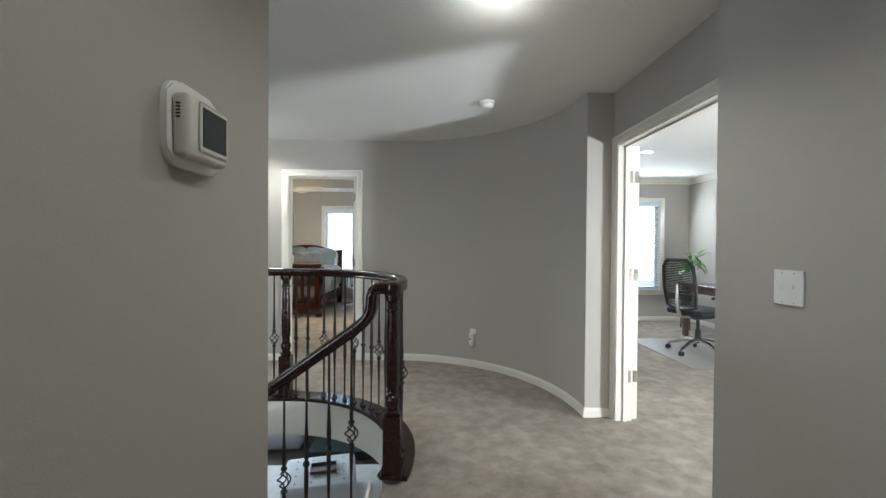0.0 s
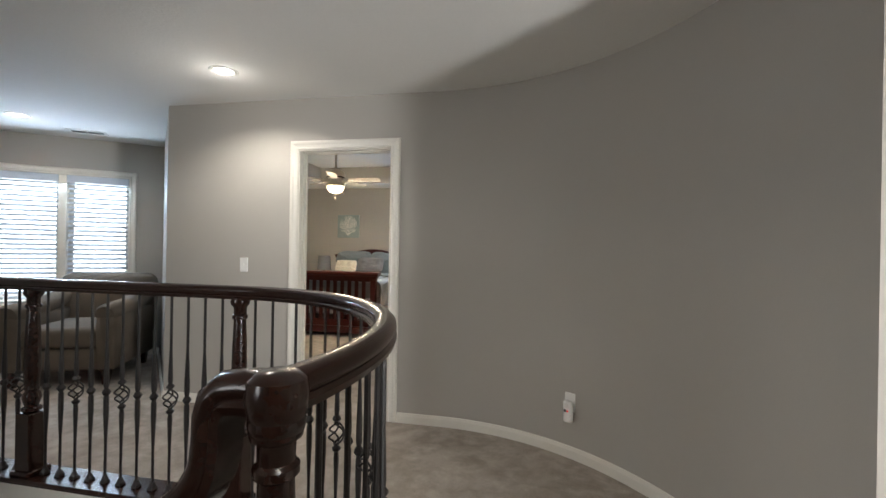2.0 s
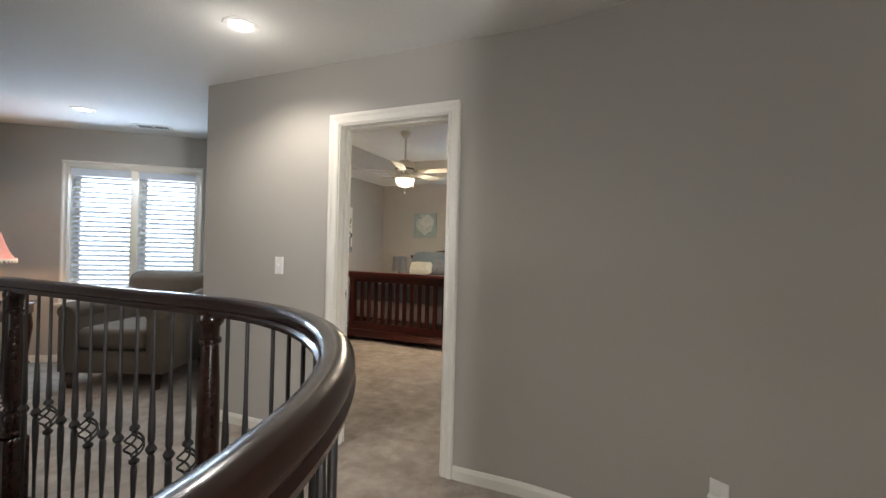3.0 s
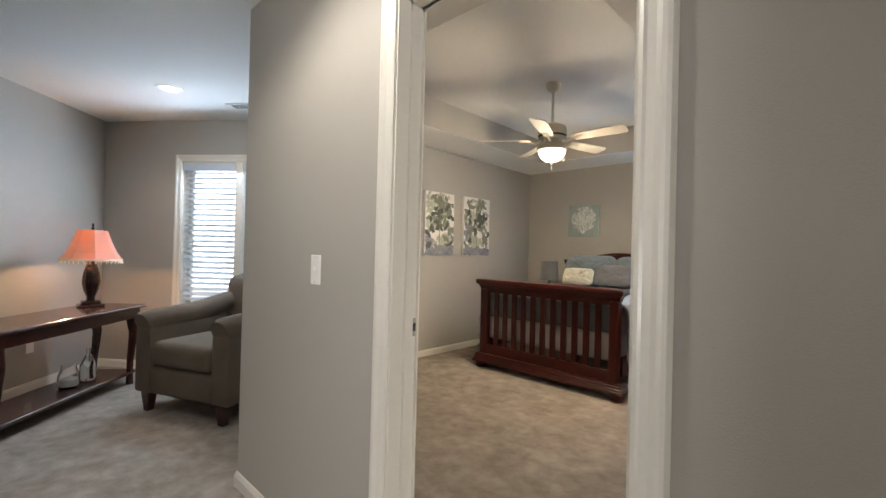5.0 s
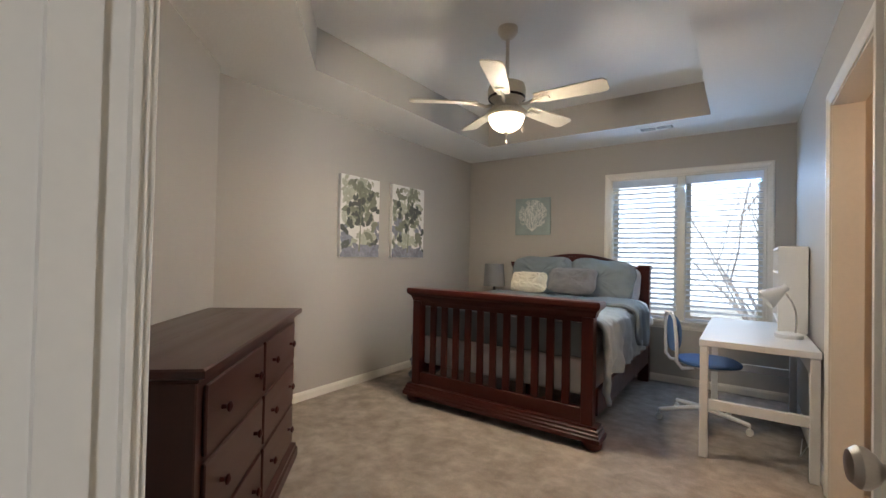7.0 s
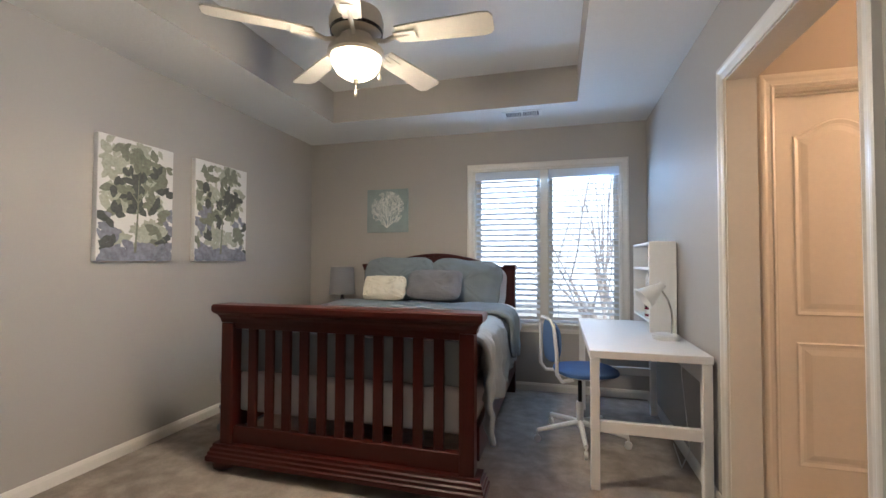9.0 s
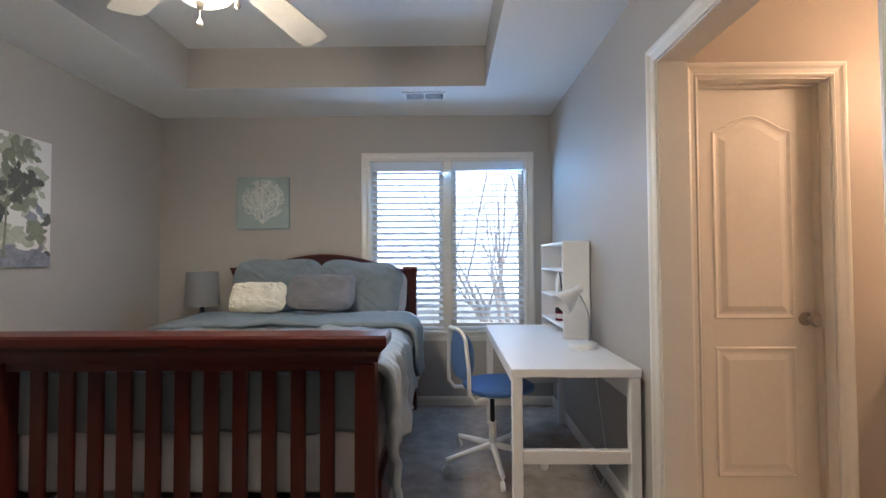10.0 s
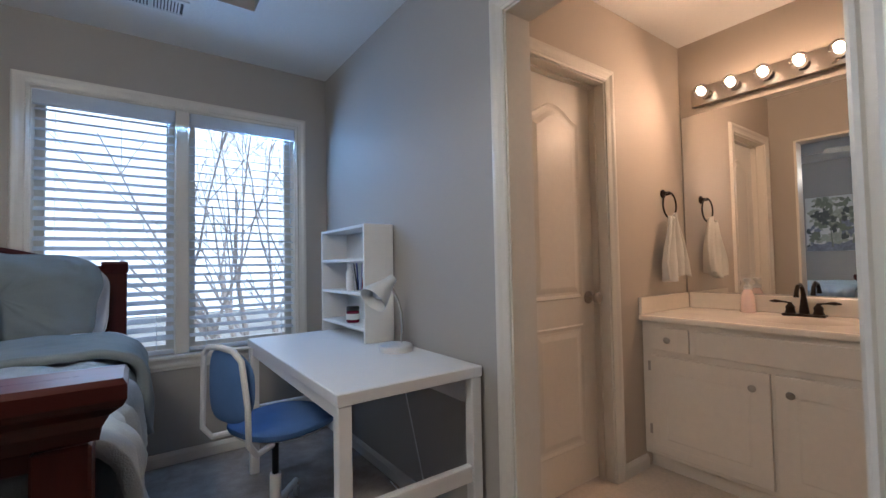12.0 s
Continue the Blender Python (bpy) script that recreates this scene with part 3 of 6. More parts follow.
# windows with slatted blinds
def window(name, a, b, s0, s1, z0, z1, thick, pitch, tilts, label, raised=0.0, twin=True):
    m = frame_of(a, b)
    e = tagged(new(name), label, "window", kind="structure")
    e.matrix_world = m
    casing("window_frame", (0, 0), (1, 0), s0, s1, z0, z1, thick, e, sill=True)
    mid = (s0 + s1) / 2
    st = rbox(s0 - 0.09, s1 + 0.09, -0.045, 0.05, z0 - 0.012, z0 + 0.012, 0.005)
    part("window_sill", st, TRIM, e)
    part("apron", rbox(s0 - 0.06, s1 + 0.06, -0.014, 0, z0 - 0.075, z0 - 0.013, 0.003), TRIM, e)
    halves = [(s0 + 0.012, mid - 0.035), (mid + 0.035, s1 - 0.012)] if twin else [(s0 + 0.012, s1 - 0.012)]
    if twin:
        part("mullion", rbox(mid - 0.035, mid + 0.035, -0.008, thick - 0.02, z0 + 0.012, z1 - 0.012, 0.004), TRIM, e)
    for (h0, h1), tilt in zip(halves, tilts):
        sash = bmesh.new()
        for q in ((h0, h0 + 0.04, z0 + 0.012, z1 - 0.012), (h1 - 0.04, h1, z0 + 0.012, z1 - 0.012)):
            box(sash, q[0], q[1], thick - 0.05, thick - 0.015, q[2], q[3])
        for zb in (z0 + 0.012, z1 - 0.057):
            box(sash, h0 + 0.04, h1 - 0.04, thick - 0.05, thick - 0.015, zb, zb + 0.045)
        part("sash", sash, TRIM, e)
        pb = bmesh.new()
        box(pb, h0 + 0.035, h1 - 0.035, thick - 0.036, thick - 0.030, z0 + 0.05, z1 - 0.05)
        pane = part("pane", pb, CLEAR, e)
        pane.visible_shadow = False
        part("valance", rbox(h0 + 0.002, h1 - 0.002, -0.012, 0.012, z1 - 0.092, z1 - 0.014, 0.004), SLAT, e)
        zb = z0 + 0.03 + raised
        n = int((z1 - 0.10 - zb) / pitch)
        first = None
        for k in range(n):
            z = z1 - 0.105 - k * pitch
            mm = mv(0, 0.034, z) @ rot("X", tilt)
            if first is None:
                bm = bmesh.new()
                box(bm, h0 + 0.006, h1 - 0.006, -0.025, 0.025, -0.0014, 0.0014)
                first = part("slat", bm, SLAT, e)
                first.matrix_basis = mm
            else:
                share(first, mm, e)
        part("bottom_rail", rbox(h0 + 0.006, h1 - 0.006, 0.012, 0.056, zb - 0.012, zb + 0.008, 0.003), SLAT, e)
        for x in (h0 + 0.09, h1 - 0.09):
            part("ladder_cord", tube([(x, 0.008, zb), (x, 0.008, z1 - 0.1)], 0.0016, 5), SLAT, e)
        cx = h1 - 0.035
        cord = tube([(cx, -0.014, z1 - 0.09), (cx, -0.016, z1 - 0.62)], 0.0014, 5)
        lathe([(0.002, 0), (0.007, -0.006), (0.006, -0.035), (0.002, -0.04)], 8, mv(cx, -0.016, z1 - 0.62), cord)
        part("pull_cord", cord, SLAT, e)
    return e


window("window_1", (WX - 0.12, NY), (EX, NY), BW[0] - WX + 0.12, BW[1] - WX + 0.12, BW[2], BW[3], 0.15, 0.0515, (27, 16), "white twin bedroom window with horizontal slat blinds")
window("window_2", LA, LB, 0.84, 2.04, 0.60, 2.04, 0.14, 0.0515, (28, 28), "white twin loft window with horizontal slat blinds")
window("window_3", (2.02, OY), (OX, OY), 1.68, 2.63, 0.52, 2.06, 0.14, 0.0515, (20,), "white office window with horizontal slat blind", twin=False)
# unseen window and raised blind, assumed at the source of the ceiling beam
window("window_4", (OX, OY), (OX, -0.2), OY - 1.05, OY - 0.2, 0.40, 2.0, 0.14, 0.0515, (20,), "white office window with half raised blind", raised=0.48, twin=False)


# outdoors
tagged(part("ground", extrude([(-600, -600), (600, -600), (600, 600), (-600, 600)], -4.2, -4.0), LAWN), "winter lawn around the house", "ground", kind="structure")
bk = bmesh.new()
for xa, ya, xb, yb in ((-40, 62, 60, 62), (-75, -20, -40, 62), (62, -60, 60, 62)):
    v = [bk.verts.new(p) for p in ((xa, ya, -3.9), (xb, yb, -3.9), (xb, yb, 60), (xa, ya, 60))]
    bk.faces.new(v)
tagged(part("backdrop", bk, SKYM), "bright hazy winter sky", "sky", kind="structure")


def bare_tree(base, h, seed, label):
    rnd = random.Random(seed)
    bm = bmesh.new()

    def limb(p, d, ln, r, depth):
        pts, rs = [p], [r]
        for k in range(1, 5):
            d = (d + Vector((rnd.uniform(-0.16, 0.16), rnd.uniform(-0.16, 0.16), rnd.uniform(-0.05, 0.14)))).normalized()
            p = p + d * ln / 4
            pts.append(p)
            rs.append(r * (1 - 0.13 * k))
        tube(pts, rs, 6 if depth < 2 else 4, bm)
        if depth < 6:
            for _ in range(3 if depth < 3 else 2):
                i = rnd.randint(2, 4)
                nd = (d + Vector((rnd.uniform(-0.9, 0.9), rnd.uniform(-0.9, 0.9), rnd.uniform(-0.15, 0.5)))).normalized()
                limb(pts[i], nd, ln * rnd.uniform(0.55, 0.8), rs[i] * 0.68, depth + 1)

    e = thing("bare_tree", mv(*base), label, "tree")
    tk = tube([(0, 0, -0.3), (0.03, 0, h * 0.1), (0, 0.03, h * 0.22)], [0.20, 0.16, 0.14], 10)
    part("trunk", tk, BARK, e, smooth=True)
    for _ in range(5):
        limb(Vector((0, 0.02, h * 0.2)), Vector((rnd.uniform(-0.6, 0.6), rnd.uniform(-0.6, 0.6), 1)).normalized(), h * 0.34, 0.062, 0)
    part("crown", bm, BARK, e, "leafless branches")
    return e


bare_tree((0.55, 13.6, -4.0), 9.5, 3, "leafless winter tree with many fine branches on the lawn")
bare_tree((1.6, 17.5, -4.0), 11.0, 8, "leafless winter tree standing on the lawn")
bare_tree((3.0, 22.0, -4.0), 9.5, 12, "leafless winter tree standing farther off")


# ---- landing: railing ----
rail = thing("stair_railing", mv(0, 0, 0), "dark stained wooden handrail on black iron balusters around the stairwell", "railing")
RP = [(-0.030, -0.032), (0.030, -0.032), (0.034, -0.018), (0.026, -0.010), (0.033, 0.004), (0.031, 0.018), (0.020, 0.029), (0, 0.033), (-0.020, 0.029), (-0.031, 0.018), (-0.033, 0.004), (-0.026, -0.010), (-0.034, -0.018)]
RZ = 1.058
XL = -4.12
NEW_A = -15.0
path = [(XL, RC.y + RR, RZ)] + [(-1.4 - 0.9 * (1 - i / 8), RC.y + RR, RZ) for i in range(9)] + [(x, y, RZ) for x, y in arc(RC, RR, 90, NEW_A, 44)]
part("handrail", sweep(path, RP), WOOD, rail, "glossy dark stained handrail", smooth=True)
NW = (RC.x + RR * math.cos(radians(NEW_A)), RC.y + RR * math.sin(radians(NEW_A)))
# gooseneck and falling rail in one run, bent down beside the newel
fall = 0.715
dx, dy = math.cos(radians(176)), math.sin(radians(176))


def run(s, z):
    return (NW[0] + dx * s, NW[1] + dy * s, z)


neck = [(-0.02, RZ), (0.050, RZ), (0.088, 1.053), (0.108, 1.036), (0.116, 1.008), (0.117, 0.968), (0.121, 0.936), (0.131, 0.908), (0.148, 0.881), (0.172, 0.856), (0.205, 0.830), (0.25, 0.797)]
part("gooseneck", sweep([run(a, z) for a, z in neck], RP), WOOD, rail, "gooseneck dropping from the landing rail", smooth=True)
part("falling_handrail", sweep([run(0.245 + 0.35 * k, 0.801 - 0.35 * k * fall) for k in range(9)], RP), WOOD, rail, "handrail falling with the stairs", smooth=True)
NP = [(-0.085, 0.0), (0.075, 0.0), (0.085, 0.008), (0.085, 0.020), (0.075, 0.030), (-0.085, 0.030)]
nose = [(x, y, 0.002) for x, y, z in path]
part("nosing", sweep(nose, NP), WOOD, rail, "dark stained nosing board", smooth=True)
fas = [(x, y) for x, y, z in path]
part("fascia", sweep([(x, y, 0) for x, y in fas], [(0.055, -0.275), (0.066, -0.275), (0.066, -0.002), (0.055, -0.002)]), TRIM, rail, "white painted stairwell fascia")


def newel(x, y, big):
    e = part("newel_post", rbox(-0.047, 0.047, -0.047, 0.047, 0.03, 0.36, 0.004), WOOD, rail, "turned dark newel post")
    e.matrix_basis = mv(x, y, 0)
    part("plinth", rbox(-0.062, 0.062, -0.062, 0.062, 0.0305, 0.055, 0.006), WOOD, e)
    part("turning", lathe([(0.030, 0.36), (0.044, 0.372), (0.044, 0.385), (0.030, 0.395), (0.036, 0.415), (0.042, 0.44), (0.036, 0.465), (0.028, 0.475), (0.033, 0.488), (0.028, 0.50), (0.036, 0.53), (0.037, 0.62), (0.033, 0.80), (0.029, 0.90), (0.028, 0.925), (0.036, 0.932), (0.036, 0.945), (0.029, 0.952), (0.030, 0.985), (0.042, 1.0), (0.045, 1.013), (0.040, 1.032)], 20), WOOD, e, smooth=True)
    return e


PB, PA = (-0.548, RC.y + RR), (-1.815, RC.y + RR)
for p in (PB, PA, (-3.08, RC.y + RR)):
    newel(*p, False)
newel(*NW, True)
part("newel_cap", lathe([(0.030, RZ - 0.075), (0.040, RZ - 0.068), (0.042, RZ - 0.055), (0.037, RZ - 0.045), (0.046, RZ - 0.034), (0.049, RZ), (0.045, RZ + 0.022), (0.032, RZ + 0.032), (0.005, RZ + 0.035)], 20, mv(NW[0], NW[1], 0)), WOOD, rail, smooth=True)
# wrought iron balusters: a knuckle bar and a basket bar
kb = [(0.0065, 0.03), (0.0065, 0.24), (0.0125, 0.40), (0.0125, 0.475), (0.009, 0.485), (0.016, 0.495), (0.0205, 0.505), (0.016, 0.515), (0.009, 0.525), (0.0125, 0.54), (0.0125, 0.60), (0.0065, 0.76), (0.0065, 1.032)]
knuckle = part("baluster", lathe(kb, 8), IRON, rail, "black iron baluster with knuckle")
bb = lathe([(0.0065, 0.03), (0.0065, 0.24), (0.0115, 0.40), (0.009, 0.425), (0.017, 0.433), (0.019, 0.442), (0.009, 0.452), (0.006, 0.46)], 8)
lathe([(0.006, 0.545), (0.009, 0.552), (0.019, 0.562), (0.017, 0.571), (0.009, 0.58), (0.0115, 0.60), (0.0065, 0.76), (0.0065, 1.032)], 8, None, bb)
for q in range(4):
    pts = []
    for i in range(13):
        u = i / 12
        a = q * math.pi / 2 + u * math.pi * 1.1
        r = 0.005 + 0.030 * math.sin(math.pi * u)
        pts.append((r * math.cos(a), r * math.sin(a), 0.455 + 0.095 * u))
    tube(pts, 0.0042, 5, bb)
basket = part("basket_baluster", bb, IRON, rail, "black iron baluster with twisted basket")
sh = bmesh.new()
box(sh, -0.016, 0.016, -0.016, 0.016, 0.03, 0.045)
lathe([(0.018, 0.045), (0.014, 0.056), (0.009, 0.068)], 8, None, sh)
shoe = part("shoe", sh, IRON, knuckle)
share(shoe, Matrix(), basket)
count, first_used, second_used = 0, False, False


def baluster(x, y, z, turn):
    global count, first_used, second_used
    is_b = count % 3 == 0
    m = mv(x, y, z) @ rot("Z", turn)
    if is_b and not second_used:
        basket.matrix_basis, second_used = m, True
    elif not is_b and not first_used:
        knuckle.matrix_basis, first_used = m, True
    else:
        c = share(basket if is_b else knuckle, m, rail)
        share(shoe, Matrix(), c)
    count += 1


for p0, p1 in ((PB[0], PA[0]), (PA[0], -3.08), (-3.08, XL)):
    n = round((p0 - p1) / 0.0955)
    for k in range(1, n):
        baluster(p0 + (p1 - p0) * k / n, RC.y + RR, 0, 0)
n = 18
for k in range(1, n):
    a = 90 + (NEW_A - 90) * k / n + (2.5 if k < 3 else 0)
    baluster(RC.x + RR * math.cos(radians(a)), RC.y + RR * math.sin(radians(a)), 0, a)
for k in range(1, 22):
    s = 0.10 + 0.125 * k
    zr = 0.773 - (s - 0.25) * fall
    baluster(NW[0] + dx * s, NW[1] + dy * s, zr - 1.04, 0)

# carpeted stairs going down beside the rail
stairs = thing("staircase", mv(0, 0, 0), "white painted staircase with carpeted treads going down", "stairs")
for k in range(1, 15):
    x1 = 0.32 - 0.25 * (k - 1)
    tr = rbox(x1 - 0.285, x1, 1.42, 2.60, -0.185 * k - 0.04, -0.185 * k, 0.012)
    part("tread", tr, CARPET, stairs)
    part("riser", rbox(x1 - 0.012, x1 + 0.006, 1.43, 2.59, -0.185 * k, -0.185 * (k - 1) - 0.041, 0.002), TRIM, stairs)
sb = bmesh.new()
v = [sb.verts.new((x, y, z)) for y in (2.60, 2.64) for x, z in ((0.28, -0.16), (0.28, -0.45), (-3.1, -2.75), (-3.1, -2.60))]
for f in ((0, 1, 2, 3), (4, 7, 6, 5), (0, 4, 5, 1), (1, 5, 6, 2), (2, 6, 7, 3), (3, 7, 4, 0)):
    sb.faces.new([v[i] for i in f])
part("stringer", sb, TRIM, stairs)

# room below: rug, ottoman, hearth
tagged(part("area_rug", rbox(-3.6, 0.3, 4.6, 7.95, -2.75, -2.725, 0.008), RUG), "white shag area rug on dark hardwood", "rug")
ot = thing("ottoman", mv(-1.05, 6.95, -2.725) @ rot("Z", 12), "square tufted white upholstered ottoman on the rug", "ottoman")
part("cushion", rbox(-0.55, 0.55, -0.5, 0.5, 0.09, 0.435, 0.07, 4), LINEN, ot, smooth=True)
for i in range(4):
    for j in range(4):
        part("tuft_button", lathe([(0.016, 0), (0.014, 0.006), (0.004, 0.009)], 10, mv(-0.36 + 0.24 * i, -0.33 + 0.22 * j, 0.434)), GREYP, ot)
for a in range(4):
    part("leg", lathe([(0.015, 0), (0.025, 0.09)], 8, mv(0.35 * math.cos(a * 1.571 + 0.8), 0.35 * math.sin(a * 1.571 + 0.8), 0)), WOOD, ot)
ty = thing("serving_tray", mv(-1.0, 6.95, -2.280) @ rot("Z", 12), "small wooden tray on the ottoman", "tray")
part("base", rbox(-0.2, 0.2, -0.14, 0.14, 0, 0.012, 0.003), WALNUT, ty)
for q in ((-0.2, 0.2, -0.14, -0.125), (-0.2, 0.2, 0.125, 0.14), (-0.2, -0.185, -0.124, 0.124), (0.185, 0.2, -0.124, 0.124)):
    part("rim", rbox(*q, 0.0125, 0.05, 0.003), WALNUT, ty)
tagged(part("tiled_hearth", rbox(-1.62, 0.35, 8.2, 9.3, -2.75, -2.62, 0.01), GREENT), "dark green tiled hearth block on the floor below", "hearth")
so = thing("low_sofa", mv(-2.75, 8.95, -2.75), "white upholstered sofa on the floor below", "sofa")
part("seat", rbox(-0.9, 0.9, -0.4, 0.4, 0.0, 0.44, 0.05, 3), LINEN, so, smooth=True)
part("backrest", rbox(-0.9, 0.9, 0.2, 0.45, 0.445, 0.85, 0.06, 3), LINEN, so, smooth=True)


# small wall fittings
def wall_switch(m, gangs, label, toggle=True):
    w = 0.07 + 0.046 * (gangs - 1)
    e = thing("light_switch", m, label, "light switch")
    part("plate", rbox(-w / 2, w / 2, -0.006, 0.0, -0.058, 0.058, 0.003, 2), PLASTIC, e)
    for g_ in range(gangs):
        x = (g_ - (gangs - 1) / 2) * 0.046
        if toggle:
            part("toggle", rbox(x - 0.005, x + 0.005, -0.016, -0.0062, -0.004, 0.012, 0.002, m=None), PLASTIC, e)
        else:
            part("rocker", rbox(x - 0.016, x + 0.016, -0.010, -0.0062, -0.033, 0.033, 0.003), PLASTIC, e)
        for z in (-0.048, 0.048):
            part("screw", lathe([(0.0028, 0), (0.002, 0.0012)], 8, mv(x, -0.006, z) @ rot("X", 90)), NICKEL, e)
    return e


def on_x(x, y, z, deg):
    return mv(x, y, z) @ rot("Z", deg)


wall_switch(on_x(1.825, 1.554, 1.162, 270), 2, "white double toggle switch on the hall wall")
wall_switch(on_x(-1.385, SY, 1.135, 0), 1, "white single toggle switch beside the bedroom doorway")

th = thing("thermostat", on_x(0.161, 1.045, 1.511, 90), "beige wall thermostat with grey screen on oval plate", "thermostat")
pl = []
for i in range(40):
    a = 2 * math.pi * i / 40
    c_, s_ = math.cos(a), math.sin(a)
    pl.append((0.012 + 0.098 * math.copysign(abs(c_) ** 0.36, c_), 0.006 + 0.080 * math.copysign(abs(s_) ** 0.36, s_) * (1 - 0.16 * c_ * c_)))
tb = extrude([(x, z) for x, z in pl], 0, 0.012, rot("X", 90))
bmesh.ops.bevel(tb, geom=[e for e in tb.edges if all(abs(v_.co.y + 0.012) < 1e-4 for v_ in e.verts)], offset=0.004, segments=2, affect="EDGES")
part("wall_plate", tb, PLASTIC, th, smooth=True)
part("housing", rbox(-0.075, 0.075, -0.044, -0.0125, -0.058, 0.058, 0.010, 3), BEIGEPL, th, smooth=True)
part("screen_bezel", rbox(-0.042, 0.066, -0.0475, -0.0445, -0.042, 0.050, 0.003), BEIGEPL, th)
part("screen", rbox(-0.034, 0.058, -0.0490, -0.0478, -0.033, 0.042, 0.0005), SCREEN, th)
# black bars on the housing stand for the shade in its slots
for k in range(5):
    part("vent_slot_shade", rbox(-0.0765, -0.0752, -0.030, -0.022, 0.010 + 0.006 * k, 0.0135 + 0.006 * k, 0.0002), BLACK, th)

aa = math.atan2(4.59 - CC.y, 1.05 - CC.x)
fx, fy = CC.x + CR * math.cos(aa), CC.y + CR * math.sin(aa)
fm = mv(fx, fy, 0.325) @ rot("Z", math.degrees(aa) - 90)
fr = thing("night_light", fm, "white plug-in unit with red light on an outlet", "plug-in")
part("outlet_plate", rbox(-0.035, 0.035, -0.006, 0, -0.035, 0.08, 0.003), PLASTIC, fr)
part("body", rbox(-0.031, 0.031, -0.045, -0.0065, -0.10, 0.035, 0.018, 4), PLASTIC, fr, smooth=True)
part("indicator", rbox(0.0, 0.012, -0.047, -0.0452, -0.03, -0.018, 0.001), glow("red_led", (0.6, 0.02, 0.02), 0.6), fr, "small red light")
part("button", rbox(-0.020, -0.003, -0.047, -0.0452, -0.032, -0.016, 0.001), BLACK, fr)
for k in range(4):
    part("grille_slot", rbox(-0.012, 0.012, -0.0465, -0.0452, -0.004 + 0.007 * k, -0.001 + 0.007 * k, 0.0003), BEIGEPL, fr)

sd = thing("smoke_detector", mv(1.095, 3.60, H), "round white smoke detector on the ceiling", "smoke detector")
part("base", lathe([(0.062, 0), (0.062, -0.012), (0.058, -0.016)], 28), PLASTIC, sd, smooth=True)
part("cover", lathe([(0.056, -0.0165), (0.055, -0.030), (0.046, -0.044), (0.030, -0.049), (0.004, -0.050)], 28), PLASTIC, sd, smooth=True)
part("test_button", lathe([(0.012, -0.0505), (0.010, -0.053)], 14, mv(0.02, 0, 0)), BEIGEPL, sd)


def downlight(x, y, z=H):
    e = thing("recessed_light", mv(x, y, z), "lit white recessed ceiling downlight", "ceiling light", "recessed lights")
    part("trim_ring", lathe([(0.062, -0.001), (0.066, -0.007), (0.088, -0.006), (0.092, -0.001)], 28), PLASTIC, e, smooth=True)
    part("lens", lathe([(0.060, -0.002), (0.055, -0.004), (0.004, -0.004)], 24), DISC, e)


# the fixture at (1.05, 0.55) is out of view, added with its fill lamp
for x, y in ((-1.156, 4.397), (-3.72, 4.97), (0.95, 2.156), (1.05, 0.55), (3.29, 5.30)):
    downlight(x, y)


def ceiling_vent(x, y, w, d, deg, label):
    e = thing("ceiling_vent", mv(x, y, H) @ rot("Z", deg), label, "air vent")
    f = bmesh.new()
    for q in ((-w / 2, w / 2, -d / 2, -d / 2 + 0.022), (-w / 2, w / 2, d / 2 - 0.022, d / 2), (-w / 2, -w / 2 + 0.022, -d / 2 + 0.022, d / 2 - 0.022), (w / 2 - 0.022, w / 2, -d / 2 + 0.022, d / 2 - 0.022), (-0.006, 0.006, -d / 2 + 0.022, d / 2 - 0.022)):
        box(f, *q, -0.008, 0)
    part("frame_ring", f, PLASTIC, e)
    # black sheet paints the shade of the duct behind the louvres
    part("duct_shade", rbox(-w / 2 + 0.02, w / 2 - 0.02, -d / 2 + 0.02, d / 2 - 0.02, -0.0015, -0.0005, 0.0002), BLACK, e)
    n_ = int((w - 0.05) / 0.014)
    s_ = None
    for k in range(n_):
        m_ = mv(-w / 2 + 0.028 + k * 0.014, 0, -0.006) @ rot("Y", 38)
        if s_ is None:
            b_ = bmesh.new()
            box(b_, -0.005, 0.005, -d / 2 + 0.022, d / 2 - 0.022, -0.0006, 0.0006)
            s_ = part("louvre", b_, PLASTIC, e)
            s_.matrix_basis = m_
        else:
            share(s_, m_, e)


ceiling_vent(-1.17, 9.265, 0.32, 0.16, 0, "white louvred ceiling air vent")
ceiling_vent(-3.66, 5.55, 0.32, 0.16, 37, "white louvred ceiling air vent")

# ---- loft ----
ac = thing("armchair", mv(-3.41, 5.35, 0) @ rot("Z", 24) @ Matrix.Scale(1.12, 4), "olive brown upholstered club armchair with dark wooden feet", "armchair")
part("base", rbox(-0.36, 0.36, -0.36, 0.40, 0.12, 0.30, 0.03, 3), OLIVE, ac, smooth=True)
part("seat_cushion", rbox(-0.255, 0.255, -0.38, 0.24, 0.305, 0.47, 0.05, 4), OLIVE, ac, smooth=True)
for s_ in (-1, 1):
    x0, x1 = sorted((s_ * 0.26, s_ * 0.40))
    ab = rbox(x0, x1, -0.37, 0.36, 0.125, 0.56, 0.02, 2)
    part("arm", ab, OLIVE, ac, smooth=True)
    xm = (x0 + x1) / 2
    part("arm_roll", tube([(xm, -0.375, 0.575), (xm, -0.36, 0.58), (xm, 0.0, 0.60), (xm, 0.34, 0.66)], [0.066, 0.078, 0.078, 0.074], 16), OLIVE, ac, smooth=True)
part("backrest", rbox(-0.40, 0.40, 0.20, 0.42, 0.30, 0.91, 0.098, 6, m=mv(0, 0.02, 0) @ rot("X", -7)), OLIVE, ac, smooth=True)
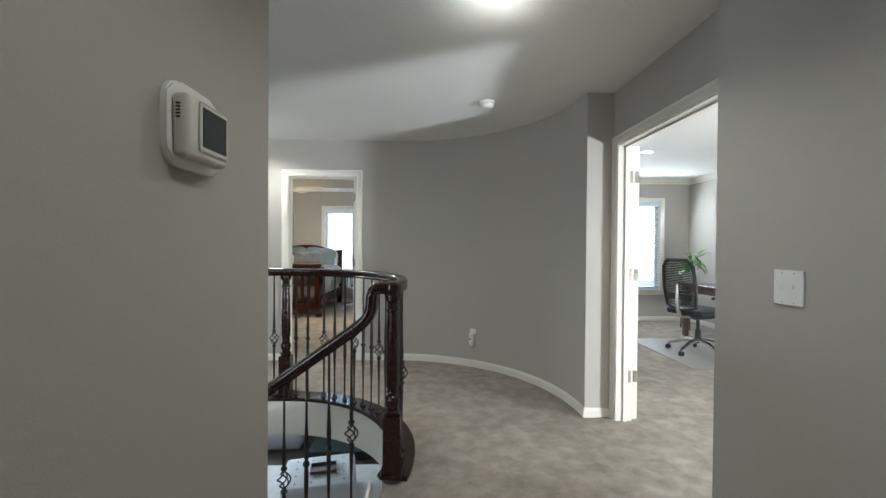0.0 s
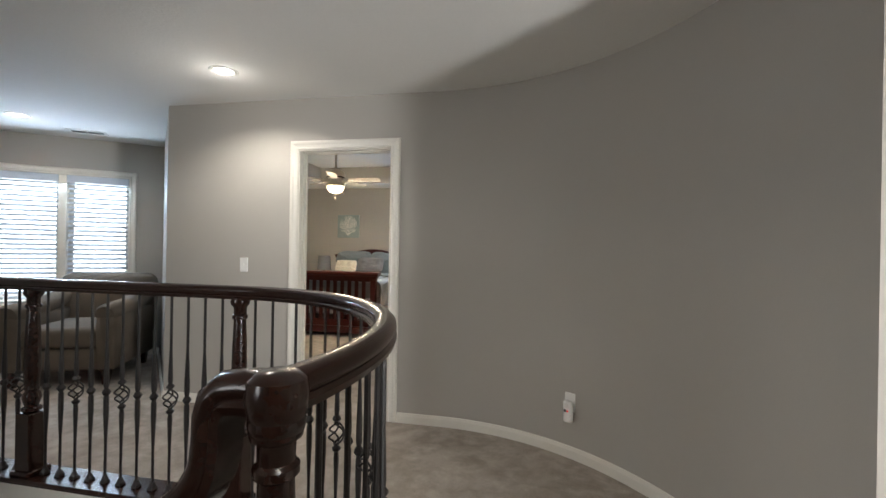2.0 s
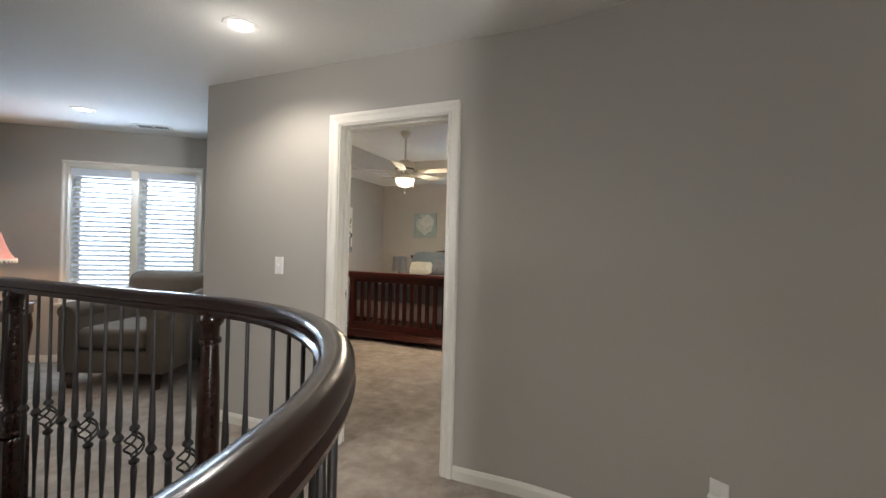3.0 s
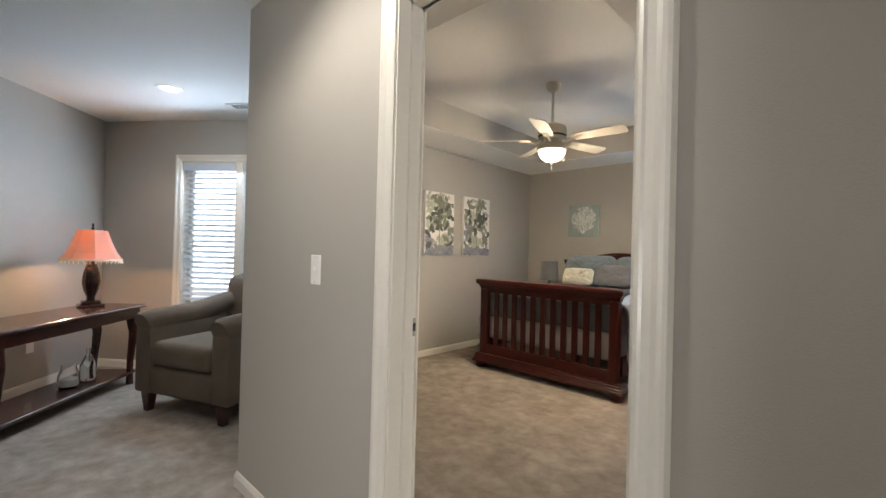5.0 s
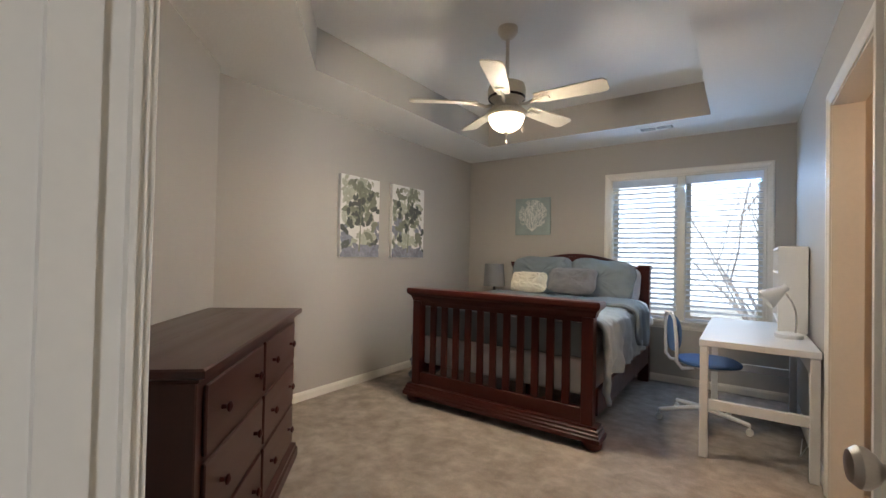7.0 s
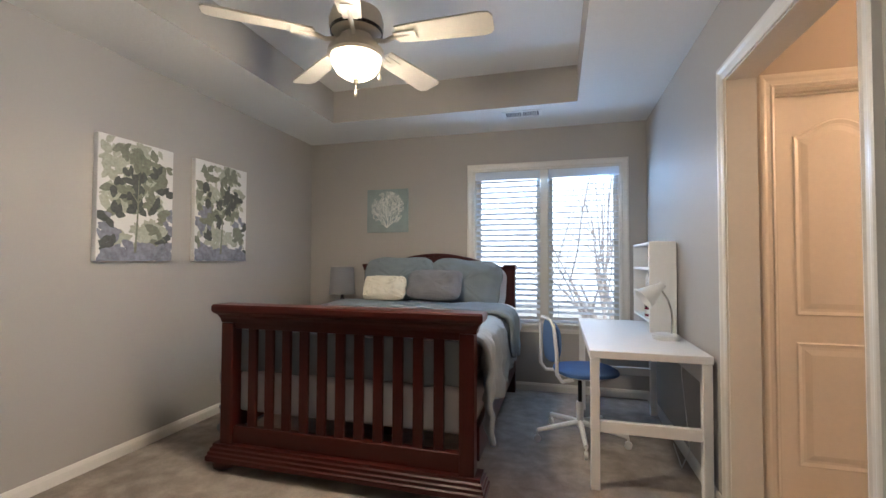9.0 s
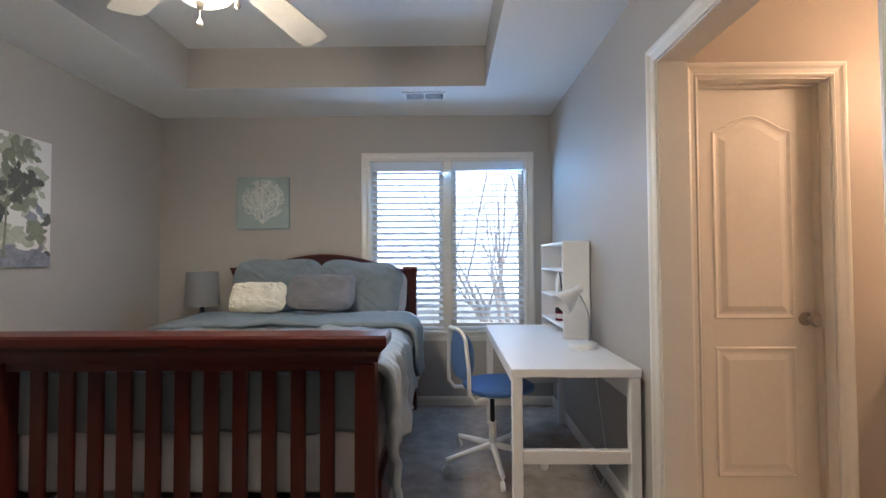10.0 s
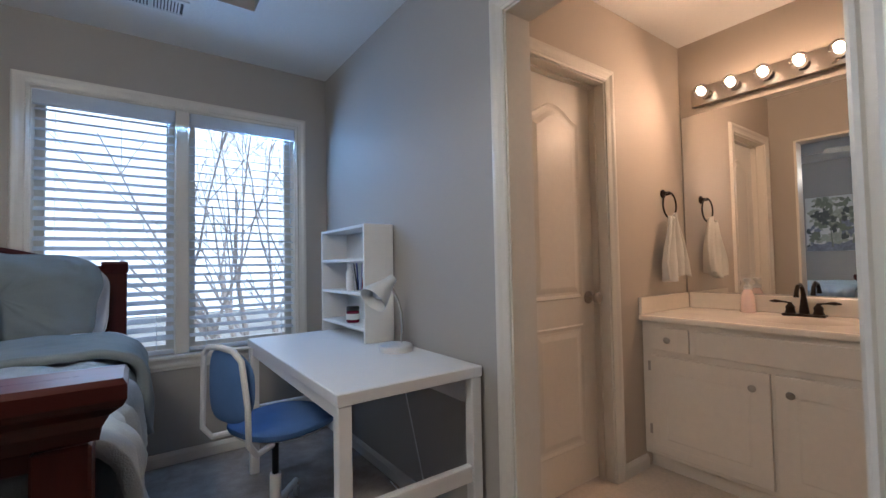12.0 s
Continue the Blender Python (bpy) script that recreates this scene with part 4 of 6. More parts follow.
for x, y in ((-0.32, -0.32), (0.32, -0.32), (-0.32, 0.34), (0.32, 0.34)):
    lg = bmesh.new()
    v = [lg.verts.new((x + a * w, y + b * w, z)) for z, w in ((0, 0.02), (0.125, 0.033)) for a, b in ((-1, -1), (1, -1), (1, 1), (-1, 1))]
    for f in ((0, 1, 2, 3), (4, 5, 6, 7), (0, 1, 5, 4), (1, 2, 6, 5), (2, 3, 7, 6), (3, 0, 4, 7)):
        lg.faces.new([v[i] for i in f])
    part("leg", lg, MAHOG, ac)

ct = thing("console_table", mv(-4.12, 4.40, 0) @ rot("Z", -42.3), "mahogany console table with moulded edge and lower shelf", "console table")
# local x runs along the wall; the front is at -y turned outward
part("tabletop", rbox(-0.62, 0.75, -0.20, 0.26, 0.66, 0.69, 0.010, 2), MAHOG, ct)
part("apron", sweep([(-0.57, 0.20, 0.575), (0.70, 0.20, 0.575), (0.70, -0.15, 0.575), (-0.57, -0.15, 0.575)], [(-0.02, 0), (0.004, 0.0), (0.010, 0.02), (-0.002, 0.035), (0.012, 0.05), (0.012, 0.065), (0.022, 0.083), (-0.02, 0.083)], closed=True), MAHOG, ct)
part("lower_shelf", rbox(-0.57, 0.70, -0.15, 0.21, 0.09, 0.12, 0.006), MAHOG, ct)
for x in (-0.54, 0.67):
    for y in (-0.12, 0.18):
        part("leg", tube([(x, y, 0), (x, y, 0.09), (x, y, 0.2), (x, y + 0.02, 0.45), (x, y, 0.575)], [0.03, 0.026, 0.026, 0.034, 0.042], 8), MAHOG, ct, smooth=True)
tl = thing("table_lamp", mv(-4.43, 4.62, 0.69), "lit table lamp with red bell shade, fringe and dark urn base", "table lamp")
part("foot", rbox(-0.085, 0.085, -0.085, 0.085, 0, 0.022, 0.006), WOOD, tl)
part("foot_step", rbox(-0.062, 0.062, -0.062, 0.062, 0.0225, 0.05, 0.008), WOOD, tl)
part("urn", lathe([(0.03, 0.05), (0.028, 0.08), (0.05, 0.14), (0.062, 0.20), (0.056, 0.27), (0.040, 0.33), (0.028, 0.37), (0.036, 0.38), (0.020, 0.40), (0.012, 0.43)], 8), WOOD, tl)
part("shade", lathe([(0.205, 0.395), (0.17, 0.45), (0.135, 0.53), (0.105, 0.62), (0.100, 0.635), (0.098, 0.632), (0.13, 0.53), (0.165, 0.45), (0.200, 0.397)], 8, ring=True), SHADER, tl, "red bell shade glowing from within")
part("fringe_band", lathe([(0.207, 0.383), (0.208, 0.400), (0.203, 0.400), (0.202, 0.383)], 24, ring=True), FUR, tl)
for k in range(36):
    a = 2 * math.pi * k / 36
    part("bead", lathe([(0.002, 0), (0.005, -0.010), (0.004, -0.022), (0.001, -0.026)], 5, mv(0.205 * math.cos(a), 0.205 * math.sin(a), 0.384)), FUR, tl)
part("finial", lathe([(0.003, 0.635), (0.012, 0.65), (0.006, 0.665), (0.010, 0.68), (0.002, 0.695)], 10), WOOD, tl)
vs = thing("glass_jar", mv(-4.12, 4.47, 0.12), "clear glass jar with pale filling on the lower shelf", "jar")
part("jar_body", lathe([(0.05, 0), (0.07, 0.02), (0.065, 0.10), (0.045, 0.15), (0.05, 0.17), (0.046, 0.17), (0.041, 0.15), (0.06, 0.1), (0.064, 0.02), (0.045, 0.006)], 16), CLEAR, vs, smooth=True)
part("filling", lathe([(0.04, 0.008), (0.060, 0.022), (0.056, 0.07), (0.02, 0.085)], 12), LINEN, vs)
vb = thing("glass_bottle", mv(-4.27, 4.60, 0.12), "tall clear glass bottle on the lower shelf", "bottle")
part("bottle_body", lathe([(0.04, 0), (0.055, 0.02), (0.055, 0.12), (0.03, 0.18), (0.014, 0.21), (0.016, 0.25), (0.012, 0.25), (0.010, 0.21), (0.048, 0.12), (0.048, 0.02)], 14), CLEAR, vb, smooth=True)
ol = thing("wall_outlet", mv(-4.62, 4.27, 0.38) @ rot("Z", 138), "white wall outlet behind the console table", "outlet")
part("plate", rbox(-0.035, 0.035, -0.006, 0, -0.058, 0.058, 0.003), PLASTIC, ol)

# ---- bedroom ----
bed = thing("bed", mv(-2.012, 0, 0), "cherry wood slatted sleigh bed with pale blue bedding", "bed")
FY = 7.70
bx0, bx1 = -0.700, 0.700
# footboard
def ring_moulding(name, hx, hy, z, prof):
    pts = [(-hx, FY + 0.035 - hy, z), (hx, FY + 0.035 - hy, z), (hx, FY + 0.035 + hy, z), (-hx, FY + 0.035 + hy, z)]
    return part(name, sweep(pts, prof, closed=True), CHERRY, bed)


ring_moulding("foot_top_rail", 0.747, 0.03, 0.905, [(-0.0295, -0.07), (0.0, -0.07), (0.004, -0.048), (0.014, -0.028), (0.032, -0.012), (0.038, 0.0), (0.038, 0.024), (0.032, 0.034), (-0.0295, 0.034)])
part("foot_upper_panel", rbox(-0.663, 0.663, FY + 0.015, FY + 0.055, 0.800, 0.834, 0.003), CHERRY, bed)
for x in (bx0, bx1):
    part("foot_post", rbox(x - 0.038, x + 0.038, FY - 0.006, FY + 0.076, 0.06, 0.834, 0.005), CHERRYV, bed)
n = 11
sl = None
for k in range(n):
    x = -0.662 + (k + 1) * 1.324 / (n + 1)
    m_ = mv(x, FY + 0.035, 0)
    if sl is None:
        sl = part("slat", rbox(-0.027, 0.027, -0.011, 0.011, 0.245, 0.801, 0.003), CHERRYV, bed)
        sl.matrix_basis = m_
    else:
        share(sl, m_, bed)
part("foot_lower_panel", rbox(-0.663, 0.663, FY + 0.013, FY + 0.057, 0.15, 0.246, 0.003), CHERRY, bed)
ring_moulding("foot_base_moulding", 0.750, 0.035, 0.085, [(-0.0345, -0.025), (0.047, -0.025), (0.047, 0.0), (0.039, 0.006), (0.039, 0.022), (0.031, 0.028), (0.031, 0.044), (0.021, 0.050), (0.021, 0.066), (-0.0345, 0.066)])
for x in (-0.73, 0.73):
    part("bun_foot", lathe([(0.045, 0), (0.062, 0.012), (0.066, 0.034), (0.058, 0.060)], 18, mv(x, FY + 0.03, 0)), CHERRYV, bed, smooth=True)
# headboard
HY = 9.60
prof = []
for i in range(25):
    u = -1 + 2 * i / 24
    prof.append((u * 0.66, 1.10 + 0.135 * max(0, math.cos(u * 1.5)) ** 1.3))
poly = [(-0.66, 0.30)] + [(0.66, 0.30)] + prof[::-1]
hm = mv(0, HY + 0.05, 0) @ rot("X", 90)
part("headboard_panel", extrude(poly, 0, 0.035, hm), CHERRY, bed)
part("headboard_crest", sweep([(x, HY + 0.03, z) for x, z in prof], [(-0.04, 0), (0.04, 0), (0.045, 0.014), (0.035, 0.030), (-0.035, 0.030), (-0.045, 0.014)]), CHERRY, bed)
for s_ in (-1, 1):
    part("head_post", rbox(s_ * 0.70 - 0.05, s_ * 0.70 + 0.05, HY - 0.015, HY + 0.075, 0, 1.10, 0.005), CHERRYV, bed)
    part("head_cap", sweep([(s_ * 0.70 - 0.055, HY + 0.03, 1.10), (s_ * 0.70 + 0.055, HY + 0.03, 1.10)], [(-0.05, 0), (0.05, 0), (0.055, 0.02), (0.08, 0.045), (0.08, 0.06), (-0.08, 0.06), (-0.08, 0.045), (-0.055, 0.02)]), CHERRY, bed)
    part("side_rail", rbox(s_ * 0.735 - 0.014, s_ * 0.735 + 0.014, FY + 0.081, HY - 0.016, 0.19, 0.36, 0.004), CHERRY, bed)
part("centre_support", rbox(-0.03, 0.03, 8.4, 8.46, 0, 0.30, 0.004), CHERRYV, bed)


def soft(nx, ny, f, name, material, label, category, parent=None, thick=0.018, smooth=True):
    """A cloth sheet from a function of (u, v) to a point, given thickness."""
    bm = bmesh.new()
    g_ = [[bm.verts.new(f(i / nx, j / ny)) for j in range(ny + 1)] for i in range(nx + 1)]
    for i in range(nx):
        for j in range(ny):
            bm.faces.new((g_[i][j], g_[i + 1][j], g_[i + 1][j + 1], g_[i][j + 1]))
    bmesh.ops.recalc_face_normals(bm, faces=bm.faces)
    ob = part(name, bm, material, parent, label, smooth)
    so_ = ob.modifiers.new("thickness", "SOLIDIFY")
    so_.thickness, so_.offset = thick, 0
    if category:
        tagged(ob, label, category)
    return ob


tagged(part("box_spring", rbox(-2.712, -1.312, FY + 0.09, HY - 0.02, 0.30, 0.535, 0.03, 3), LINEN, smooth=True), "white quilted box spring on the bed frame", "box spring")
tagged(part("mattress", rbox(-2.717, -1.307, FY + 0.09, HY - 0.02, 0.538, 0.735, 0.05, 4), LINEN, smooth=True), "white mattress under the bedding", "mattress")


def drape(u, v, hang, y0, y1, ztop, wr, half=0.73, seed=0.0, flare=0.06, out=0.0):
    """Bedding over a mattress: u across from side to side, v from the foot to the head."""
    tot = 2 * half + 2 * hang
    s_ = (u - 0.5) * tot
    y = y0 + (y1 - y0) * v
    k = noise.noise(Vector((s_ * 2.2 + seed, y * 2.6, seed)))
    k2 = noise.noise(Vector((s_ * 6.5 + 3 * seed, y * 5.0, 7.1)))
    k2 += 0.9 * (0.35 - abs(noise.noise(Vector((s_ * 9 + seed, y * 4.0 + 2, 3.3)))))
    k2 += 0.55 * (0.3 - abs(noise.noise(Vector((s_ * 7 + y * 9 + seed, y * 14 - s_ * 5, 8.1)))))
    if abs(s_) < half - 0.05:
        return Vector((-2.012 + s_, y, ztop + wr * k + wr * 0.60 * k2))
    e_ = abs(s_) - (half - 0.05)
    sg = math.copysign(1, s_)
    a = min(1.0, e_ / 0.14)
    down = max(0.0, e_ - 0.05)
    fold = 0.020 * math.sin(y * 21 + 2.5 * noise.noise(Vector((y * 2, seed, 1)))) * min(1, down / 0.15)
    fold += 0.013 * math.sin(y * 47 + 3.0 * down / 0.3 + 4.0 * noise.noise(Vector((y * 3, down * 4, seed)))) * min(1, down / 0.08)
    x = (half - 0.05) + (0.085 + out) * math.sin(a * 1.571) + flare * down + fold + wr * 0.9 * k2
    z = ztop - 0.06 * (1 - math.cos(a * 1.571)) - max(0, e_ - 0.10) + wr * k * (1 - a)
    return Vector((-2.012 + sg * x, y, max(0.10, z)))


soft(170, 150, lambda u, v: drape(u, v, 0.35 + 0.16 * max(0, 1 - v / 0.13), FY + 0.10, 9.02, 0.785, 0.036, flare=0.02), "comforter", COMF, "rumpled pale blue comforter hanging over the bed sides", "comforter", thick=0.03)
# its foot end hangs down inside the footboard
soft(60, 14, lambda u, v: Vector((-2.012 + (u - 0.5) * 1.36, FY + 0.076 - 0.006 * math.sin(u * 40) * v, 0.785 - 0.235 * v + 0.016 * noise.noise(Vector((u * 9, v * 2, 4))))), "comforter_end", SAGE, "sage underside of the comforter tucked behind the footboard", "comforter", thick=0.012)
soft(130, 36, lambda u, v: drape(u, v, 0.29 + 0.05 * math.sin(v * 3), 8.66, 9.16, 0.825, 0.022, seed=4.3, flare=0.02, out=0.028), "folded_blanket", SAGE, "sage blanket folded over the comforter", "blanket", thick=0.03)
soft(70, 14, lambda u, v: drape(u, v, 0.20, 9.06, 9.34, 0.815, 0.012, seed=9.3, flare=0.03, out=0.012), "sheet_fold", LINEN, "white sheet turned back at the pillows", "sheet", thick=0.02)
soft(16, 34, lambda u, v: Vector((-2.81 - 0.05 * v + 0.06 * u + 0.03 * math.sin(v * 20 + u * 3), FY + 0.12 + 0.30 * u, 0.52 - 0.40 * v + 0.02 * math.sin(u * 9))), "sheet_corner", SAGE, "sage comforter corner hanging beside the footboard", "sheet", thick=0.012)


def pillow(name, m, w, d, h, material, label, seed=0, fuzz=0.0):
    bm = bmesh.new()
    bmesh.ops.create_uvsphere(bm, u_segments=64, v_segments=34, radius=1)
    for v_ in bm.verts:
        x, y, z = v_.co
        ex = math.copysign(abs(x) ** 0.5, x)
        ey = math.copysign(abs(y) ** 0.5, y)
        rim = max(abs(ex), abs(ey))
        hz = math.copysign(abs(z) ** 0.8, z) * (1 - 0.72 * rim ** 4)
        k = noise.noise(Vector((ex * 2.5 + seed, ey * 2.5, z + seed)))
        k2 = noise.noise(Vector((ex * 14 + seed, ey * 14, z * 9))) + 1.3 * (0.3 - abs(noise.noise(Vector((ex * 5 + seed, ey * 3.2 + ex * 3, z * 2 + 5)))))
        v_.co = Vector((ex * w / 2 * (1 - 0.05 * (1 - abs(ey))), ey * d / 2 * (1 - 0.06 * (1 - abs(ex))), hz * h / 2 * (1 + 0.30 * k) + (fuzz + 0.009) * k2))
        v_.co += Vector((0.012 * k, 0.012 * k, 0))
    ob = part(name, bm, material, None, smooth=True)
    ob.matrix_world = m
    return tagged(ob, label, "pillow")


LEAN_ = rot("X", 76)
pillow("pillow", mv(-2.345, 9.45, 1.005) @ LEAN_ @ rot("Z", 2), 0.72, 0.48, 0.16, SAGE, "sage pillow leaning on the headboard", 1)
pillow("pillow", mv(-1.70, 9.43, 0.990) @ rot("Z", -3) @ LEAN_ @ rot("Z", -5), 0.70, 0.46, 0.17, SAGE, "rumpled sage pillow leaning on the headboard", 2)
pillow("pillow", mv(-1.66, 9.52, 0.95) @ LEAN_, 0.68, 0.40, 0.12, LINEN, "white pillow behind the sage pillow", 3)
pillow("throw_pillow", mv(-1.925, 9.23, 0.985) @ rot("Z", 2) @ rot("X", 62), 0.50, 0.30, 0.15, GREYP, "grey plush throw pillow", 4)
pillow("throw_pillow", mv(-2.355, 9.14, 0.955) @ rot("Z", 5) @ rot("X", 64), 0.40, 0.24, 0.14, FUR, "cream faux fur throw pillow", 5, 0.006)

# nightstand and its lamp
ns = thing("nightstand", mv(-3.0, 9.44, 0), "cherry wood nightstand beside the bed", "nightstand")
part("body", rbox(-0.24, 0.24, -0.21, 0.22, 0.08, 0.60, 0.006), CHERRYV, ns)
part("top", rbox(-0.27, 0.27, -0.24, 0.235, 0.601, 0.63, 0.008), CHERRY, ns)
for z in (0.14, 0.37):
    dr = part("drawer", rbox(-0.21, 0.21, -0.226, -0.2105, z, z + 0.20, 0.004), CHERRY, ns)
    part("drawer_knob", lathe([(0.006, 0), (0.006, 0.012), (0.014, 0.02), (0.004, 0.028)], 12, mv(0, -0.226, z + 0.10) @ rot("X", 90)), WOOD, dr)
for x in (-0.2, 0.2):
    for y in (-0.17, 0.18):
        part("leg", rbox(x - 0.025, x + 0.025, y - 0.025, y + 0.025, 0, 0.08, 0.004), CHERRYV, ns)
nl = thing("bedside_lamp", mv(-2.935, 9.45, 0.63), "small lamp with grey drum shade and silver base", "lamp")
part("base", lathe([(0.055, 0), (0.055, 0.012), (0.02, 0.02), (0.018, 0.05), (0.04, 0.09), (0.042, 0.14), (0.02, 0.19), (0.01, 0.24)], 18), CHROME, nl, smooth=True)
part("shade", lathe([(0.128, 0.235), (0.112, 0.50), (0.110, 0.50), (0.125, 0.235)], 30, ring=True), LSHADE, nl, smooth=True)
for x, y, r in ((-2.86, 9.18, 0.03), (-2.97, 9.20, 0.022)):
    lathe_b = thing("tissue", mv(x - 0.1, y, 0.63), "crumpled white tissue on the nightstand", "tissue")
    pb_ = bmesh.new()
    bmesh.ops.create_icosphere(pb_, subdivisions=2, radius=r)
    for v_ in pb_.verts:
        v_.co *= 1 + 0.5 * noise.noise(v_.co * 60)
        v_.co.z = max(v_.co.z, -r * 0.7) + r * 0.7
    part("sheet", pb_, LINEN, lathe_b)

# wall art
LEAFD = mat("dark_leaf_paint", (0.085, 0.095, 0.085), 0.85, var=0.35, scale=14, fine=60)
LEAFM = mat("green_leaf_paint", (0.20, 0.215, 0.16), 0.85, var=0.30, scale=14, fine=60)
LEAFP = mat("pale_leaf_paint", (0.40, 0.41, 0.33), 0.85, var=0.25, scale=12, fine=60)
SLATEP = mat("slate_wash_paint", (0.22, 0.23, 0.27), 0.85, var=0.35, scale=10, fine=40)
CORALP = mat("white_coral_paint", (0.70, 0.71, 0.66), 0.85, var=0.06)


def leaf_shape(bm, x, y, a, ln, wd, rnd, z, hw, hh):
    """A flat painted leaf with an uneven rim, from its stalk at x, y."""
    n_ = 5
    rim = [(ln * i / n_, wd * math.sin(math.pi * (0.06 + 0.88 * i / n_) ** 0.8) * rnd.uniform(0.75, 1.15)) for i in range(n_ + 1)]
    rim += [(ln * i / n_, -wd * math.sin(math.pi * (0.06 + 0.88 * i / n_) ** 0.8) * rnd.uniform(0.75, 1.15)) for i in range(n_, -1, -1)]
    pts = [(x + u * math.cos(a) - v_ * math.sin(a), y + u * math.sin(a) + v_ * math.cos(a)) for u, v_ in rim]
    bm.faces.new([bm.verts.new((max(-hw, min(hw, px)), max(-hh, min(hh, py)), z)) for px, py in pts])


def tree_canvas(m, w, h, seed, label):
    rnd = random.Random(seed)
    e = thing("tree_canvas", m, label, "wall art", "pair of tree canvases")
    part("canvas", rbox(-w / 2, w / 2, -h / 2, h / 2, 0, 0.035, 0.003), CANVAS, e)
    layers = {k: bmesh.new() for k in "dmps"}
    step = [0.0356]

    def cluster(key, x, y, n_, ln, up=None):
        for _ in range(n_):
            a = rnd.uniform(0, 6.283) if up is None else up + rnd.uniform(-1.0, 1.0)
            l_ = ln * rnd.uniform(0.7, 1.2)
            px, py = x + rnd.uniform(-0.02, 0.02), y + rnd.uniform(-0.02, 0.02)
            ex, ey = px + l_ * math.cos(a), py + l_ * math.sin(a)
            if max(abs(px), abs((px + ex) / 2)) < w / 2 - 0.01 and max(abs(py), abs((py + ey) / 2)) < h / 2 - 0.01:
                step[0] += 0.000003
                leaf_shape(layers[key], px, py, a, l_, l_ * rnd.uniform(0.26, 0.40), rnd, step[0], w / 2 - 0.002, h / 2 - 0.002)

    for _ in range(26):
        cluster("p", rnd.uniform(-0.50, 0.34) * w, h * rnd.uniform(-0.06, 0.50), 4, 0.075)
    for _ in range(12):
        cluster("p", rnd.uniform(-0.42, 0.42) * w, h * rnd.uniform(-0.36, -0.22), 5, 0.07)
    for _ in range(20):
        a, q = rnd.uniform(0, 6.283), math.sqrt(rnd.random())
        cluster("m", 0.25 * q * math.cos(a) - 0.03, 0.15 + 0.20 * q * math.sin(a), 4, 0.070)
    for _ in range(11):
        a, q = rnd.uniform(0, 6.283), math.sqrt(rnd.random())
        cluster("d", 0.20 * q * math.cos(a) + 0.02, 0.10 + 0.17 * q * math.sin(a), 4, 0.068)
    for sx, n_ in ((-1, 10), (1, 8)):
        for _ in range(n_):
            cluster(rnd.choice("dsm"), sx * w * rnd.uniform(0.24, 0.49), h * rnd.uniform(-0.38, -0.04), 4, 0.065)
    for _ in range(46):
        cluster("s", rnd.uniform(-0.49, 0.49) * w, h * rnd.uniform(-0.49, -0.41), 3, 0.08, rnd.choice((0.0, 3.14)))
    part("pale_leaves", layers["p"], LEAFP, e, "pale painted leaves", kind="stuff")
    part("green_leaves", layers["m"], LEAFM, e, "green painted leaves", kind="stuff")
    part("dark_leaves", layers["d"], LEAFD, e, "dark painted leaves", kind="stuff")
    part("ground_paint", layers["s"], SLATEP, e, "slate grey painted ground", kind="stuff")
    tk = bmesh.new()
    z = step[0] + 0.0003

    def stem(x0, y0, x1, y1, w0, w1):
        dx_, dy_ = x1 - x0, y1 - y0
        l_ = math.hypot(dx_, dy_)
        px, py = -dy_ / l_, dx_ / l_
        tk.faces.new([tk.verts.new(p) for p in ((x0 - px * w0, y0 - py * w0, z), (x0 + px * w0, y0 + py * w0, z), (x1 + px * w1, y1 + py * w1, z), (x1 - px * w1, y1 - py * w1, z))])

    stem(-0.015, -0.32, -0.005, -0.16, 0.008, 0.006)
    stem(-0.005, -0.16, 0.0, 0.02, 0.006, 0.005)
    for dx_, dy_ in ((-0.10, 0.12), (0.09, 0.13), (0.0, 0.17)):
        stem(0, -0.04 + abs(dx_) * 0.3, dx_, dy_, 0.004, 0.0015)
    part("trunk_paint", tk, LEAFM, e, "thin painted trunk", kind="stuff")
    return e


WALLW = Matrix(((0, 0, 1, 0), (1, 0, 0, 0), (0, 1, 0, 0), (0, 0, 0, 1)))
tree_canvas(mv(WX, 7.718, 1.556) @ WALLW, 0.495, 0.745, 11, "canvas print of a leafy watercolour tree in greens and slate grey")
tree_canvas(mv(WX, 8.412, 1.560) @ WALLW, 0.525, 0.750, 23, "canvas print of a denser watercolour tree in dark greens")
WALLN = Matrix(((1, 0, 0, 0), (0, 0, -1, 0), (0, 1, 0, 0), (0, 0, 0, 1)))
cr = thing("coral_canvas", mv(-2.56, NY, 1.702) @ WALLN, "teal canvas with a white branching coral", "wall art")
part("canvas", rbox(-0.22, 0.22, -0.22, 0.22, 0, 0.035, 0.003), TEAL, cr)
cb_ = bmesh.new()
rnd = random.Random(5)


def twig(x, y, a, l_, w_, zc):
    px, py = -math.sin(a), math.cos(a)
    x1, y1 = x + l_ * math.cos(a), y + l_ * math.sin(a)
    cb_.faces.new([cb_.verts.new(p) for p in ((x - px * w_, y - py * w_, zc), (x + px * w_, y + py * w_, zc), (x1 + px * w_ * 0.7, y1 + py * w_ * 0.7, zc), (x1 - px * w_ * 0.7, y1 - py * w_ * 0.7, zc))])
    return x1, y1


